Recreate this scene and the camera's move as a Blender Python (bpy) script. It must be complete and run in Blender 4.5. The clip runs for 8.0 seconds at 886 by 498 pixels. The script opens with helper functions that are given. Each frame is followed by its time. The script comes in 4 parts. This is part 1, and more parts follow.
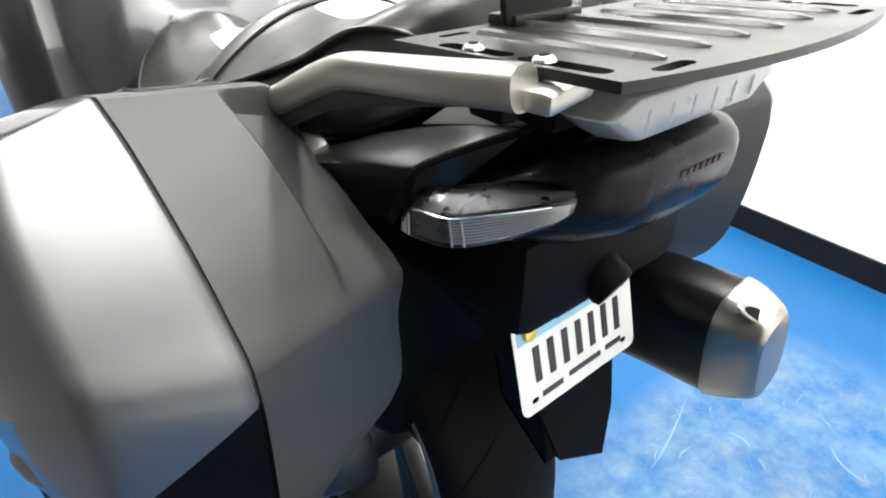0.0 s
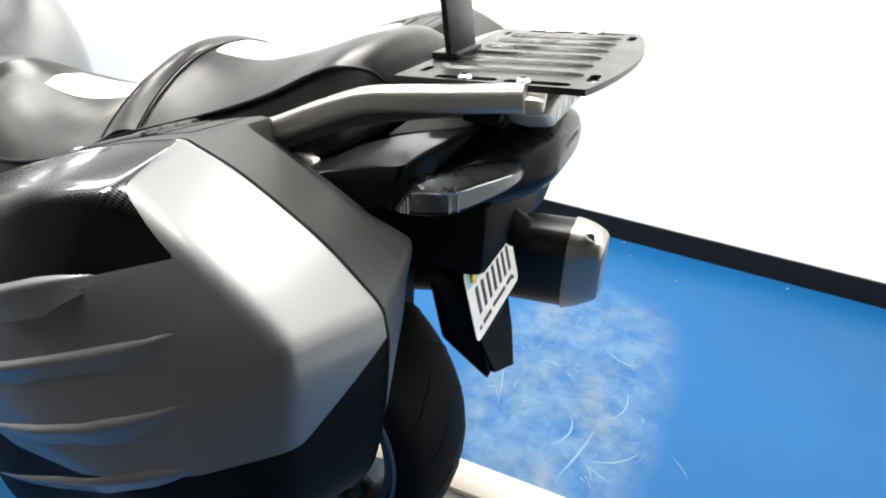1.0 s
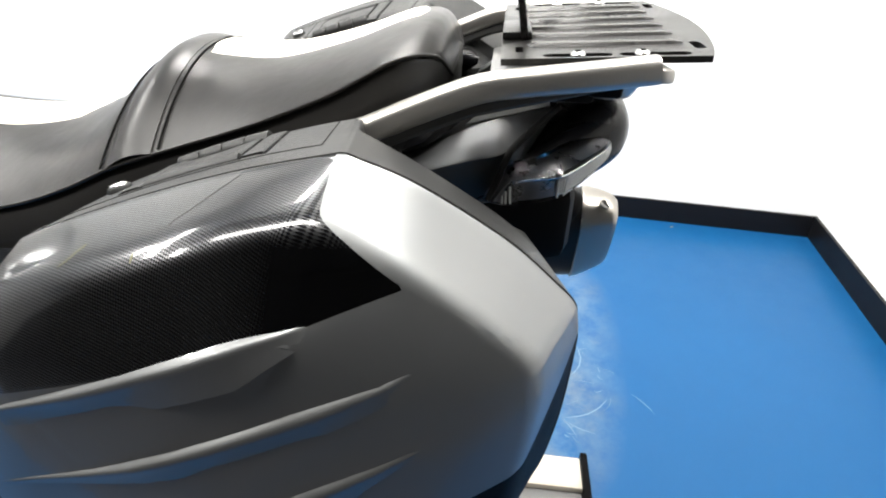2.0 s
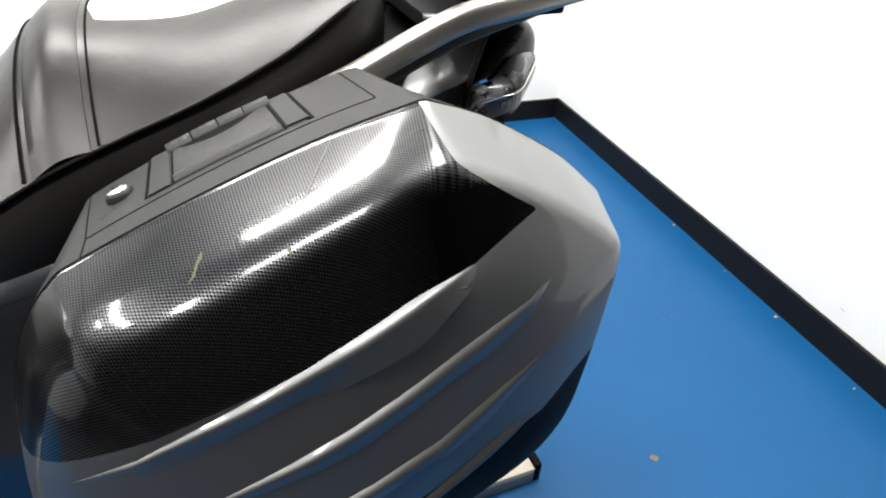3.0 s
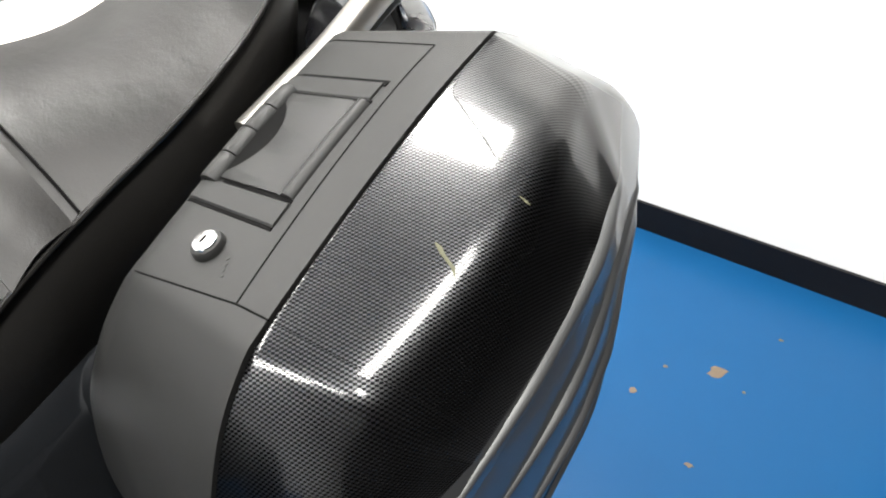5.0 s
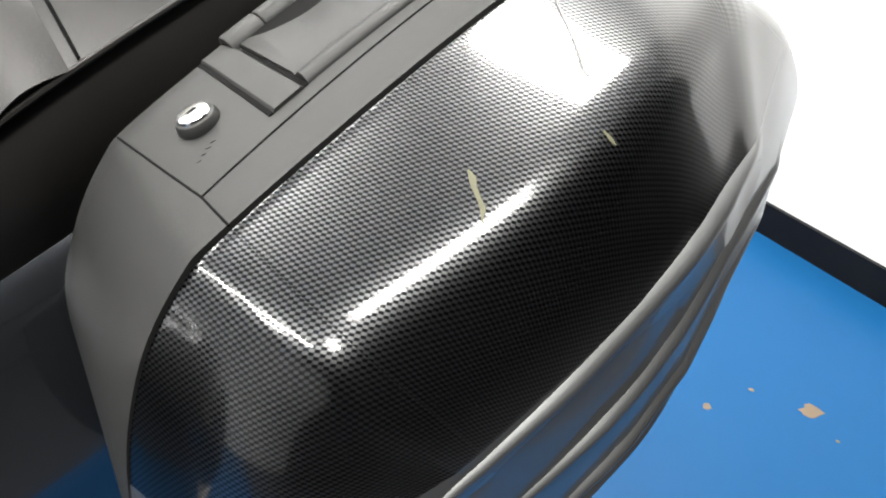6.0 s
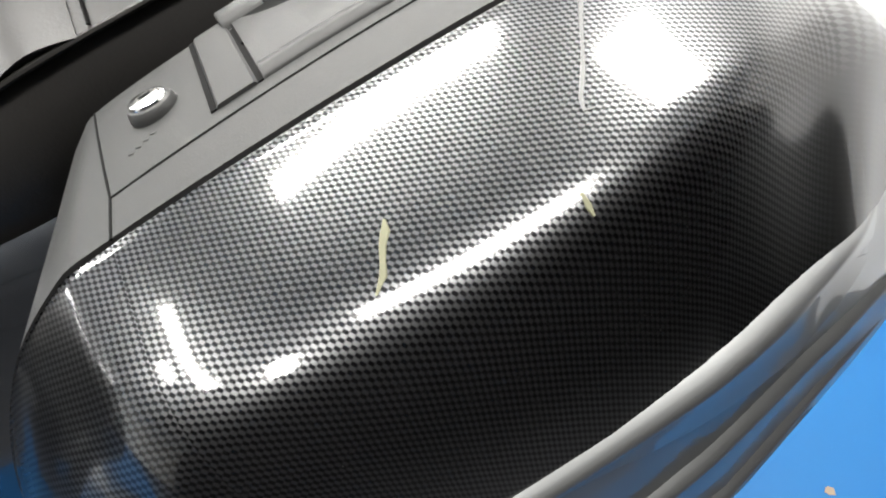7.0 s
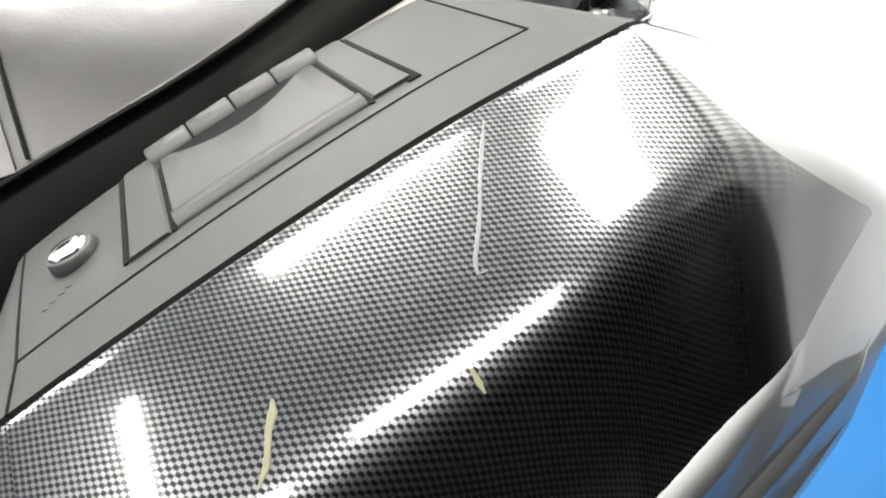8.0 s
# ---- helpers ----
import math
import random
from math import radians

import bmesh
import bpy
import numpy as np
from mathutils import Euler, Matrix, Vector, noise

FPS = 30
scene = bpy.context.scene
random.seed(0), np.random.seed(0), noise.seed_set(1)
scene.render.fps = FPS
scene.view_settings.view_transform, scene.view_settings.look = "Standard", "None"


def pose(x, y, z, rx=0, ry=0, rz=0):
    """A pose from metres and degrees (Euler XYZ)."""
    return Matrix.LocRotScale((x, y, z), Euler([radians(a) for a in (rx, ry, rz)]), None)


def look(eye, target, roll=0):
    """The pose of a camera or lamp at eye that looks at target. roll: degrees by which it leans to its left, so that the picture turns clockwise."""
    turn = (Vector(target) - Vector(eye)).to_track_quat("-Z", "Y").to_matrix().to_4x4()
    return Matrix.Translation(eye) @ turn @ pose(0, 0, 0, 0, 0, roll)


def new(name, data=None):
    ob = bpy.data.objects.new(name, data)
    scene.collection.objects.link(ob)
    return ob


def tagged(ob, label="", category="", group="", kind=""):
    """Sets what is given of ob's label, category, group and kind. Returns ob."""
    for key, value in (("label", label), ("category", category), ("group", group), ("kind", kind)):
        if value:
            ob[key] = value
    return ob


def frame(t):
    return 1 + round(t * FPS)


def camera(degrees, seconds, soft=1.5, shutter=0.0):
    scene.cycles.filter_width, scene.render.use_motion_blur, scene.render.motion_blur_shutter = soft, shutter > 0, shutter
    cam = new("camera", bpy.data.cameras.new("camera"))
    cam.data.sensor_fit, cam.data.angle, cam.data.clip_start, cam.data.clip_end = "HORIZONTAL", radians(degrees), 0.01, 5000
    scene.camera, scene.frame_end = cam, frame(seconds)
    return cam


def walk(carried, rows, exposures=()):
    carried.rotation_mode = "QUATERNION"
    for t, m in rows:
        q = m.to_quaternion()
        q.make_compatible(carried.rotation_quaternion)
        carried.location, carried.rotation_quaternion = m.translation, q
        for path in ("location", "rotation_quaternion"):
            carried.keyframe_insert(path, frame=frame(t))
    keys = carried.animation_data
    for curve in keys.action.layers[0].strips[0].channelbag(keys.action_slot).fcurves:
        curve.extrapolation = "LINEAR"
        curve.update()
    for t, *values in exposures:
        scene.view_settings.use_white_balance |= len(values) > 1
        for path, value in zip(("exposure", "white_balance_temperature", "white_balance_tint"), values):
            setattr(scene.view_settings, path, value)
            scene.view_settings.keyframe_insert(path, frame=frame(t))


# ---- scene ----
from mathutils.bvhtree import BVHTree

# ---- camera ----
cam = camera(72.61, 8.0, soft=2.0)
PATH = [
    (0, (-0.3887, -0.2936, 1.1167), (-0.0933, 0.1230, 0.8017), 1.20),
    (0.4, (-0.4856, -0.2868, 1.1276), (-0.1064, 0.0612, 0.8194), 5.10),
    (0.5, (-0.5227, -0.2853, 1.1299), (-0.1219, 0.0415, 0.8256), 4.87),
    (1, (-0.6705, -0.2484, 1.1603), (-0.2032, -0.0096, 0.8694), 3.64),
    (1.2, (-0.7004, -0.2118, 1.1524), (-0.2289, 0.0118, 0.8562), 3.57),
    (2.3, (-0.7394, 0.0997, 1.1428), (-0.2245, 0.1060, 0.8350), 1.57),
    (2.5, (-0.7486, 0.1519, 1.1512), (-0.2446, 0.0951, 0.8306), 1.23),
    (3, (-0.7536, 0.2624, 1.1528), (-0.2880, 0.1131, 0.8051), 2.57),
    (3.1, (-0.7374, 0.2799, 1.1509), (-0.2807, 0.1200, 0.7961), 2.41),
    (3.3, (-0.6920, 0.3042, 1.1429), (-0.2476, 0.1211, 0.7838), 2.00),
    (3.5, (-0.6433, 0.3221, 1.1320), (-0.2128, 0.1240, 0.7639), 1.88),
    (4, (-0.5742, 0.3366, 1.1253), (-0.2082, 0.0703, 0.7313), 3.22),
    (4.1, (-0.5732, 0.3467, 1.1240), (-0.2190, 0.0664, 0.7290), 3.36),
    (4.5, (-0.5772, 0.4257, 1.1344), (-0.2531, 0.0911, 0.7563), 1.82),
    (4.9, (-0.5845, 0.4992, 1.1216), (-0.2848, 0.1267, 0.7590), 0.85),
    (5, (-0.5929, 0.5066, 1.1233), (-0.2918, 0.1367, 0.7593), -0.51),
    (5.2, (-0.6007, 0.5211, 1.0988), (-0.3030, 0.1493, 0.7338), 0.09),
    (6.3, (-0.5574, 0.3935, 1.0560), (-0.1833, 0.1712, 0.6430), 3.94),
    (6.5, (-0.5526, 0.3709, 1.0493), (-0.1605, 0.1867, 0.6342), 2.59),
    (7, (-0.5552, 0.3425, 1.0467), (-0.1528, 0.1875, 0.6294), 1.38),
    (7.5, (-0.5452, 0.3192, 1.0631), (-0.1286, 0.1660, 0.6592), 1.14),
    (8, (-0.5414, 0.3029, 1.0687), (-0.1069, 0.1420, 0.6874), -1.57),
]
EXPOSURES = ((0.0, 0.70), (0.5, 0.6), (1.0, 0.45), (2.5, 0.35), (3.5, 0.06), (4.0, 0.08), (4.5, 0.26), (5.0, 0.36), (6.5, 0.76), (7.0, 0.93), (7.5, 1.04), (8.0, 1.02))
walk(cam, [(t, look(eye, target, roll)) for t, eye, target, roll in PATH], exposures=EXPOSURES)

# ---- light ----
world = bpy.data.worlds.new("world")
scene.world = world
world.use_nodes = True
world.node_tree.nodes["Background"].inputs[0].default_value = (0.8, 0.85, 0.9, 1)
world.node_tree.nodes["Background"].inputs[1].default_value = 0.3

ROOM = pose(0, 0, 0, 0, 0, 1.36)      # the room's walls stand a little turned
BIKE = pose(0, 0, 0, 0, 0, 5.5)      # the motorcycle's own axis
X_RIGHT, Y_BACK, X_LEFT, Y_FRONT, Z_TOP = 1.7075, -1.1208, -3.2, 5.0, 2.75


X_PAD = -0.93      # the blue paint is made to end here, out of view, for darker reflections
X_BAY, Y_UNSEEN = -1.05, -3.6      # the white back wall ends here, an added unseen dark space runs further back


def ceiling_lamp(x, y, length, width, watts, turn=0):
    lamp = bpy.data.lights.new("tube_light", "AREA")
    lamp.shape, lamp.size, lamp.size_y, lamp.energy = "RECTANGLE", width, length, watts
    lamp.color = (1.0, 0.975, 0.93)
    ob = new("tube_light", lamp)
    ob.matrix_world = ROOM @ pose(x, y, Z_TOP - 0.075, 0, 0, turn)
    return ob


LAMPS = [(0.97, 0.80, 1.25, 0.13, 50, 0), (0.27, -0.40, 0.72, 0.40, 48, 100), (0.02, 2.52, 1.85, 0.15, 56, 92), (0.10, 2.95, 0.5, 0.12, 20, 90), (-0.80, 0.71, 1.2, 0.36, 40, 0), (-1.22, 1.92, 0.50, 0.20, 26, 70)]
for row in LAMPS:
    ceiling_lamp(*row)


# ---- materials ----
def nodes_of(name):
    m = bpy.data.materials.new(name)
    m.use_nodes = True
    return m, m.node_tree.nodes, m.node_tree.links, m.node_tree.nodes["Principled BSDF"]


def noise_node(n, l, scale, detail=6, rough=0.6, coord="Object"):
    tc = n.new("ShaderNodeTexCoord")
    t = n.new("ShaderNodeTexNoise")
    t.inputs["Scale"].default_value, t.inputs["Detail"].default_value, t.inputs["Roughness"].default_value = scale, detail, rough
    l.new(tc.outputs[coord], t.inputs["Vector"])
    return t


def ramp(n, l, src, lo, hi, a, b):
    r = n.new("ShaderNodeMapRange")
    r.inputs["From Min"].default_value, r.inputs["From Max"].default_value = lo, hi
    r.inputs["To Min"].default_value, r.inputs["To Max"].default_value = a, b
    l.new(src, r.inputs["Value"])
    return r.outputs["Result"]


def math_node(n, l, op, a, b=None):
    k = n.new("ShaderNodeMath")
    k.operation = op
    for socket, v in zip(k.inputs, (a, b)):
        if v is None:
            continue
        if isinstance(v, (int, float)):
            socket.default_value = v
        else:
            l.new(v, socket)
    return k.outputs[0]


def mix_color(n, l, fac, a, b):
    m = n.new("ShaderNodeMix")
    m.data_type = "RGBA"
    for socket, v in ((m.inputs[6], a), (m.inputs[7], b)):
        if isinstance(v, tuple):
            socket.default_value = (*v[:3], 1)
        else:
            l.new(v, socket)
    if isinstance(fac, float):
        m.inputs[0].default_value = fac
    else:
        l.new(fac, m.inputs[0])
    return m.outputs[2]


def bump(n, l, p, height, strength, distance=0.001):
    b = n.new("ShaderNodeBump")
    b.inputs["Strength"].default_value, b.inputs["Distance"].default_value = strength, distance
    l.new(height, b.inputs["Height"])
    l.new(b.outputs[0], p.inputs["Normal"])
    return b.outputs[0]


def surface(name, base, rough=0.5, metal=0.0, vary=0.15, big=6.0, grain=300.0, relief=0.1, coat=0.0, rough_vary=0.08, spec=0.5, wrinkle=0.0):
    """A plain material with slow stains, a fine grain, a varied gloss and a fine relief."""
    m, n, l, p = nodes_of(name)
    slow, fine = noise_node(n, l, big), noise_node(n, l, grain, 3)
    dark, light = tuple(c * (1 - vary) for c in base), tuple(min(1, c * (1 + vary)) for c in base)
    a = mix_color(n, l, slow.outputs["Fac"], dark, light)
    col = mix_color(n, l, ramp(n, l, fine.outputs["Fac"], 0.35, 0.65, 0.0, 0.35), a, dark)
    l.new(col, p.inputs["Base Color"])
    l.new(ramp(n, l, slow.outputs["Fac"], 0.3, 0.7, rough - rough_vary, rough + rough_vary), p.inputs["Roughness"])
    p.inputs["Metallic"].default_value = metal
    p.inputs["Coat Weight"].default_value = coat
    p.inputs["Coat Roughness"].default_value = 0.04
    p.inputs["Specular IOR Level"].default_value = spec
    if relief:
        normal = bump(n, l, p, fine.outputs["Fac"], relief, 0.0006)
    if wrinkle:
        folds = noise_node(n, l, 11, 4, 0.5)
        b = n.new("ShaderNodeBump")
        b.inputs["Strength"].default_value, b.inputs["Distance"].default_value = wrinkle, 0.006
        l.new(folds.outputs["Fac"], b.inputs["Height"])
        l.new(normal, b.inputs["Normal"])
        l.new(b.outputs[0], p.inputs["Normal"])
    return m


M = {}
M["plastic"] = surface("matte_black_plastic", (0.0206, 0.0209, 0.0205), 0.46, relief=0.35, grain=1400, vary=0.12, spec=0.32)
M["black"] = surface("satin_black_plastic", (0.002, 0.002, 0.0022), 0.55, relief=0.15, grain=800, spec=0.06)
M["gloss"] = surface("gloss_black_plastic", (0.006, 0.006, 0.007), 0.24, relief=0.0, spec=0.15)
# near-black for joints; in hollows and openings it stands in for their shade
M["gap"] = surface("dark_gap", (0.002, 0.002, 0.002), 0.8, relief=0.0, spec=0.1)
M["silver"] = surface("silver_paint", (0.165, 0.169, 0.169), 0.47, metal=0.88, relief=0.02, grain=2500, coat=0.5, vary=0.05, rough_vary=0.03)
M["cowl"] = surface("grey_metallic_paint", (0.085, 0.088, 0.09), 0.38, metal=0.85, relief=0.05, grain=2500, coat=0.6, vary=0.06, rough_vary=0.03)
M["flank"] = surface("dark_grey_metallic_paint", (0.044, 0.045, 0.046), 0.34, metal=0.85, relief=0.05, grain=2500, coat=0.12, vary=0.06, rough_vary=0.03)
M["blade"] = surface("light_grey_metallic_paint", (0.26, 0.265, 0.265), 0.34, metal=0.85, relief=0.05, grain=2500, coat=0.6, vary=0.05)
# rack black made lighter: the lamp light on the ribs' tops is in the colour
M["rack_rib"] = surface("lit_black_rib", (0.030, 0.029, 0.028), 0.24, relief=0.1, grain=1800, spec=0.55)
M["rail"] = surface("cast_silver_metal", (0.40, 0.385, 0.355), 0.32, metal=0.9, relief=0.12, grain=900, vary=0.06)
M["chrome"] = surface("chrome", (0.8, 0.8, 0.8), 0.12, metal=1.0, relief=0.0, vary=0.03)
M["bolt"] = surface("zinc_bolt", (0.75, 0.74, 0.72), 0.25, metal=1.0, relief=0.0, vary=0.05)
M["brass"] = surface("yellow_plated_bolt", (0.65, 0.5, 0.12), 0.35, metal=0.8, relief=0.05)
M["rack"] = surface("black_powder_coat", (0.007, 0.0067, 0.0064), 0.3, relief=0.25, grain=1800, spec=0.27)
M["leather"] = surface("black_seat_vinyl", (0.0145, 0.0138, 0.0130), 0.33, relief=0.2, grain=520, vary=0.25, big=9, spec=0.32, wrinkle=0.35)
M["leather_side"] = surface("black_seat_side_vinyl", (0.0150, 0.0143, 0.0135), 0.40, relief=0.3, grain=520, vary=0.2, spec=0.26, wrinkle=0.25)
M["white_vinyl"] = surface("cream_seat_vinyl", (0.80, 0.77, 0.66), 0.45, relief=0.3, grain=500, vary=0.04)
M["rubber"] = surface("tyre_rubber", (0.004, 0.0039, 0.0037), 0.65, relief=0.3, grain=500, vary=0.2, spec=0.07)
M["rim"] = surface("grey_cast_rim", (0.06, 0.06, 0.06), 0.42, metal=0.7, relief=0.1)
M["lip"] = surface("worn_rim_edge", (0.16, 0.16, 0.155), 0.4, metal=0.8, relief=0.1)
M["muffler"] = surface("black_muffler_paint", (0.005, 0.005, 0.005), 0.36, relief=0.05, spec=0.25)
M["cap"] = surface("satin_silver_cap", (0.30, 0.285, 0.26), 0.36, metal=0.9, relief=0.1, grain=1200, vary=0.08)
M["beige"] = surface("worn_beige_board", (0.55, 0.50, 0.42), 0.6, relief=0.4, grain=120, vary=0.12)
M["tank"] = surface("silver_grey_metallic_paint", (0.22, 0.225, 0.23), 0.17, metal=0.85, relief=0.04, grain=2500, coat=0.6, vary=0.06, rough_vary=0.03)
M["side"] = surface("blue_grey_side_paint", (0.040, 0.044, 0.050), 0.16, metal=0.8, relief=0.03, grain=2500, coat=1.0, vary=0.08, rough_vary=0.03)
M["tray"] = surface("grey_steel_tray", (0.22, 0.22, 0.22), 0.45, metal=0.4, relief=0.2)
M["skirting"] = surface("black_rubber_skirting", (0.007, 0.007, 0.008), 0.42, relief=0.15, grain=60, vary=0.3, spec=0.2)
M["wall"] = surface("white_wall_paint", (0.88, 0.875, 0.855), 0.55, relief=0.25, grain=70, vary=0.02, big=1.5)
# greys of the added unseen surroundings, set dark for the case's reflections
M["dark_wall"] = surface("unseen_dark_wall_grey", (0.060, 0.060, 0.063), 0.7, relief=0.2, grain=70, vary=0.1, spec=0.08)
M["aisle"] = surface("unseen_dark_floor_grey", (0.055, 0.056, 0.06), 0.5, relief=0.2, grain=90, vary=0.2)
M["ceiling"] = surface("white_ceiling_paint", (0.8, 0.8, 0.78), 0.7, relief=0.2, grain=60, vary=0.03)
M["fixture"] = surface("white_enamel", (0.8, 0.8, 0.8), 0.4, relief=0.0, vary=0.02)
M["plate"] = surface("plate_white", (0.64, 0.64, 0.62), 0.45, relief=0.05, vary=0.03)
M["plate_blue"] = surface("plate_blue", (0.22, 0.46, 0.62), 0.4, relief=0.0, vary=0.2, big=60)
M["ink"] = surface("plate_ink", (0.02, 0.02, 0.025), 0.5, relief=0.0)
M["red_ink"] = surface("red_print", (0.04, 0.007, 0.010), 0.4, relief=0.0)
M["moulded"] = surface("moulded_black_plastic", (0.022, 0.022, 0.021), 0.5, relief=0.1)
M["reflector"] = surface("dull_reflector", (0.15, 0.15, 0.155), 0.30, metal=1.0, relief=0.0, vary=0.1, big=40)
M["lens_back"] = surface("bright_fluted_reflector", (0.16, 0.16, 0.165), 0.34, metal=0.5, relief=0.0, vary=0.1, big=120)
M["flake"] = surface("dusty_flake", (0.42, 0.36, 0.29), 0.8, relief=0.0)
M["scuff"] = surface("grey_scuff", (0.62, 0.62, 0.61), 0.6, relief=0.0)
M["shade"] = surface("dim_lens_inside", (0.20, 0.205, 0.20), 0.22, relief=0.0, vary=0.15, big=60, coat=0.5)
M["chip"] = surface("bare_concrete_chip", (0.19, 0.14, 0.095), 0.8, relief=0.3, vary=0.2, big=80)
M["scratch"] = surface("pale_scratch", (0.13, 0.22, 0.31), 0.6, relief=0.0, vary=0.1)
M["yellow_mark"] = surface("dried_yellow_smear", (0.098, 0.097, 0.062), 0.6, relief=0.3, vary=0.2, big=200, spec=0.2)
M["grey_mark"] = surface("pale_grey_smear", (0.060, 0.060, 0.059), 0.5, relief=0.0, vary=0.4, big=300)


def carbon_material():
    """Printed carbon weave of small cells under a clear coat, over the panel's own length and girth."""
    m, n, l, p = nodes_of("carbon_weave_film")
    uv = n.new("ShaderNodeUVMap")
    sep = n.new("ShaderNodeSeparateXYZ")
    l.new(uv.outputs[0], sep.inputs[0])
    def along(degrees, period):
        """The phase of a wave across the panel, running at an angle to its length."""
        c, q = math.cos(radians(degrees)) * math.tau / period, math.sin(radians(degrees)) * math.tau / period
        return math_node(n, l, "ADD", math_node(n, l, "MULTIPLY", sep.outputs[0], c), math_node(n, l, "MULTIPLY", sep.outputs[1], q))

    row = along(-60, 0.00209)
    tow = math_node(n, l, "ADD", along(30, 0.00235), math_node(n, l, "MULTIPLY", row, 0.5))
    w = math_node(n, l, "ADD", math_node(n, l, "MULTIPLY", math_node(n, l, "COSINE", row), 0.74), math_node(n, l, "MULTIPLY", math_node(n, l, "COSINE", tow), 0.70))
    cell = ramp(n, l, w, -0.40, 0.50, 0.0, 1.0)
    tc = n.new("ShaderNodeTexCoord")
    own = n.new("ShaderNodeSeparateXYZ")
    l.new(tc.outputs["Object"], own.inputs[0])
    kept = math_node(n, l, "MAXIMUM", ramp(n, l, own.outputs[1], 0.212, 0.250, 0.03, 1.0), ramp(n, l, own.outputs[2], 0.955, 0.972, 0.0, 1.0))
    cell = math_node(n, l, "MULTIPLY", cell, kept)      # cells darkened at the lower rear corner, for the dark they mirror there
    slow = noise_node(n, l, 14)
    light = mix_color(n, l, slow.outputs["Fac"], (0.062, 0.063, 0.065), (0.080, 0.081, 0.083))
    l.new(mix_color(n, l, cell, (0.004, 0.004, 0.0045), light), p.inputs["Base Color"])
    p.inputs["Metallic"].default_value = 1.0
    l.new(ramp(n, l, cell, 0, 1, 0.36, 0.29), p.inputs["Roughness"])
    p.inputs["Coat Weight"].default_value = 1.0
    p.inputs["Coat IOR"].default_value = 1.38
    p.inputs["Specular IOR Level"].default_value = 0.15
    l.new(ramp(n, l, slow.outputs["Fac"], 0.3, 0.7, 0.065, 0.11), p.inputs["Coat Roughness"])
    return m


def floor_material():
    """Blue floor paint with scuffs: a pale worn patch, fine scratches and slow shade changes."""
    m, n, l, p = nodes_of("blue_floor_paint")
    tc = n.new("ShaderNodeTexCoord")
    slow, mid, fine = noise_node(n, l, 1.6), noise_node(n, l, 9, 9, 0.72), noise_node(n, l, 160, 4)
    base = mix_color(n, l, slow.outputs["Fac"], (0.005, 0.072, 0.200), (0.008, 0.088, 0.236))
    sep = n.new("ShaderNodeSeparateXYZ")
    l.new(tc.outputs["Object"], sep.inputs[0])
    across = math_node(n, l, "POWER", math_node(n, l, "ABSOLUTE", math_node(n, l, "DIVIDE", math_node(n, l, "SUBTRACT", sep.outputs[0], 0.72), 0.58)), 3.0)
    along = math_node(n, l, "POWER", math_node(n, l, "ABSOLUTE", math_node(n, l, "DIVIDE", math_node(n, l, "SUBTRACT", sep.outputs[1], 0.02), 0.30)), 3.0)
    near = ramp(n, l, math_node(n, l, "ADD", across, along), 0.25, 1.15, 0.50, 0.0)
    worn = math_node(n, l, "MULTIPLY", near, ramp(n, l, mid.outputs["Fac"], 0.36, 0.64, 0.0, 1.0))
    tint = mix_color(n, l, ramp(n, l, noise_node(n, l, 5).outputs["Fac"], 0.42, 0.62, 0.0, 1.0), (0.17, 0.25, 0.31), (0.24, 0.25, 0.21))
    col = mix_color(n, l, worn, base, tint)
    col = mix_color(n, l, ramp(n, l, fine.outputs["Fac"], 0.62, 0.8, 0.0, 0.12), col, (0.09, 0.19, 0.34))
    l.new(col, p.inputs["Base Color"])
    p.inputs["Specular IOR Level"].default_value = 0.22
    l.new(ramp(n, l, mid.outputs["Fac"], 0.3, 0.7, 0.28, 0.46), p.inputs["Roughness"])
    bump(n, l, p, mid.outputs["Fac"], 0.12, 0.002)
    return m


def lens_material(name, tint, rough=0.06):
    m, n, l, p = nodes_of(name)
    p.inputs["Base Color"].default_value = (*tint, 1)
    p.inputs["Transmission Weight"].default_value = 1.0
    p.inputs["Roughness"].default_value = rough
    p.inputs["IOR"].default_value = 1.45
    return m


M["carbon"] = carbon_material()
M["floor"] = floor_material()
M["clear_lens"] = lens_material("clear_ribbed_lens", (0.92, 0.93, 0.93))


# ---- mesh tools ----
def finish(name, bm, material, parent=None, label="", smooth=None):
    bmesh.ops.recalc_face_normals(bm, faces=bm.faces)
    me = bpy.data.meshes.new(name)
    bm.to_mesh(me)
    bm.free()
    me.materials.append(material)
    if smooth is not None:
        me.shade_smooth()
        if smooth < 180:
            me.set_sharp_from_angle(angle=radians(smooth))
    ob = new(name, me)
    ob.parent = parent
    if label:
        tagged(ob, label)
    return ob


def part(name, bm, material, parent, label="", smooth=35):
    return finish(name, bm, material, parent, label, smooth)


def thing(name, label, category, m=None, group="", kind=""):
    ob = new(name)
    ob.matrix_world = m if m is not None else Matrix()
    ob.empty_display_size = 0.05
    return tagged(ob, label, category, group, kind)


def add_box(bm, size, m=None, bevel=0.0, seg=2):
    g = bmesh.ops.create_cube(bm, size=1.0, matrix=(m if m is not None else Matrix()) @ Matrix.Diagonal((*size, 1)))
    if bevel:
        edges = list({e for v in g["verts"] for e in v.link_edges})
        bmesh.ops.bevel(bm, geom=edges, offset=bevel, segments=seg, affect="EDGES", profile=0.5)
    return bm


def box(size, m=None, bevel=0.0, seg=2):
    return add_box(bmesh.new(), size, m, bevel, seg)


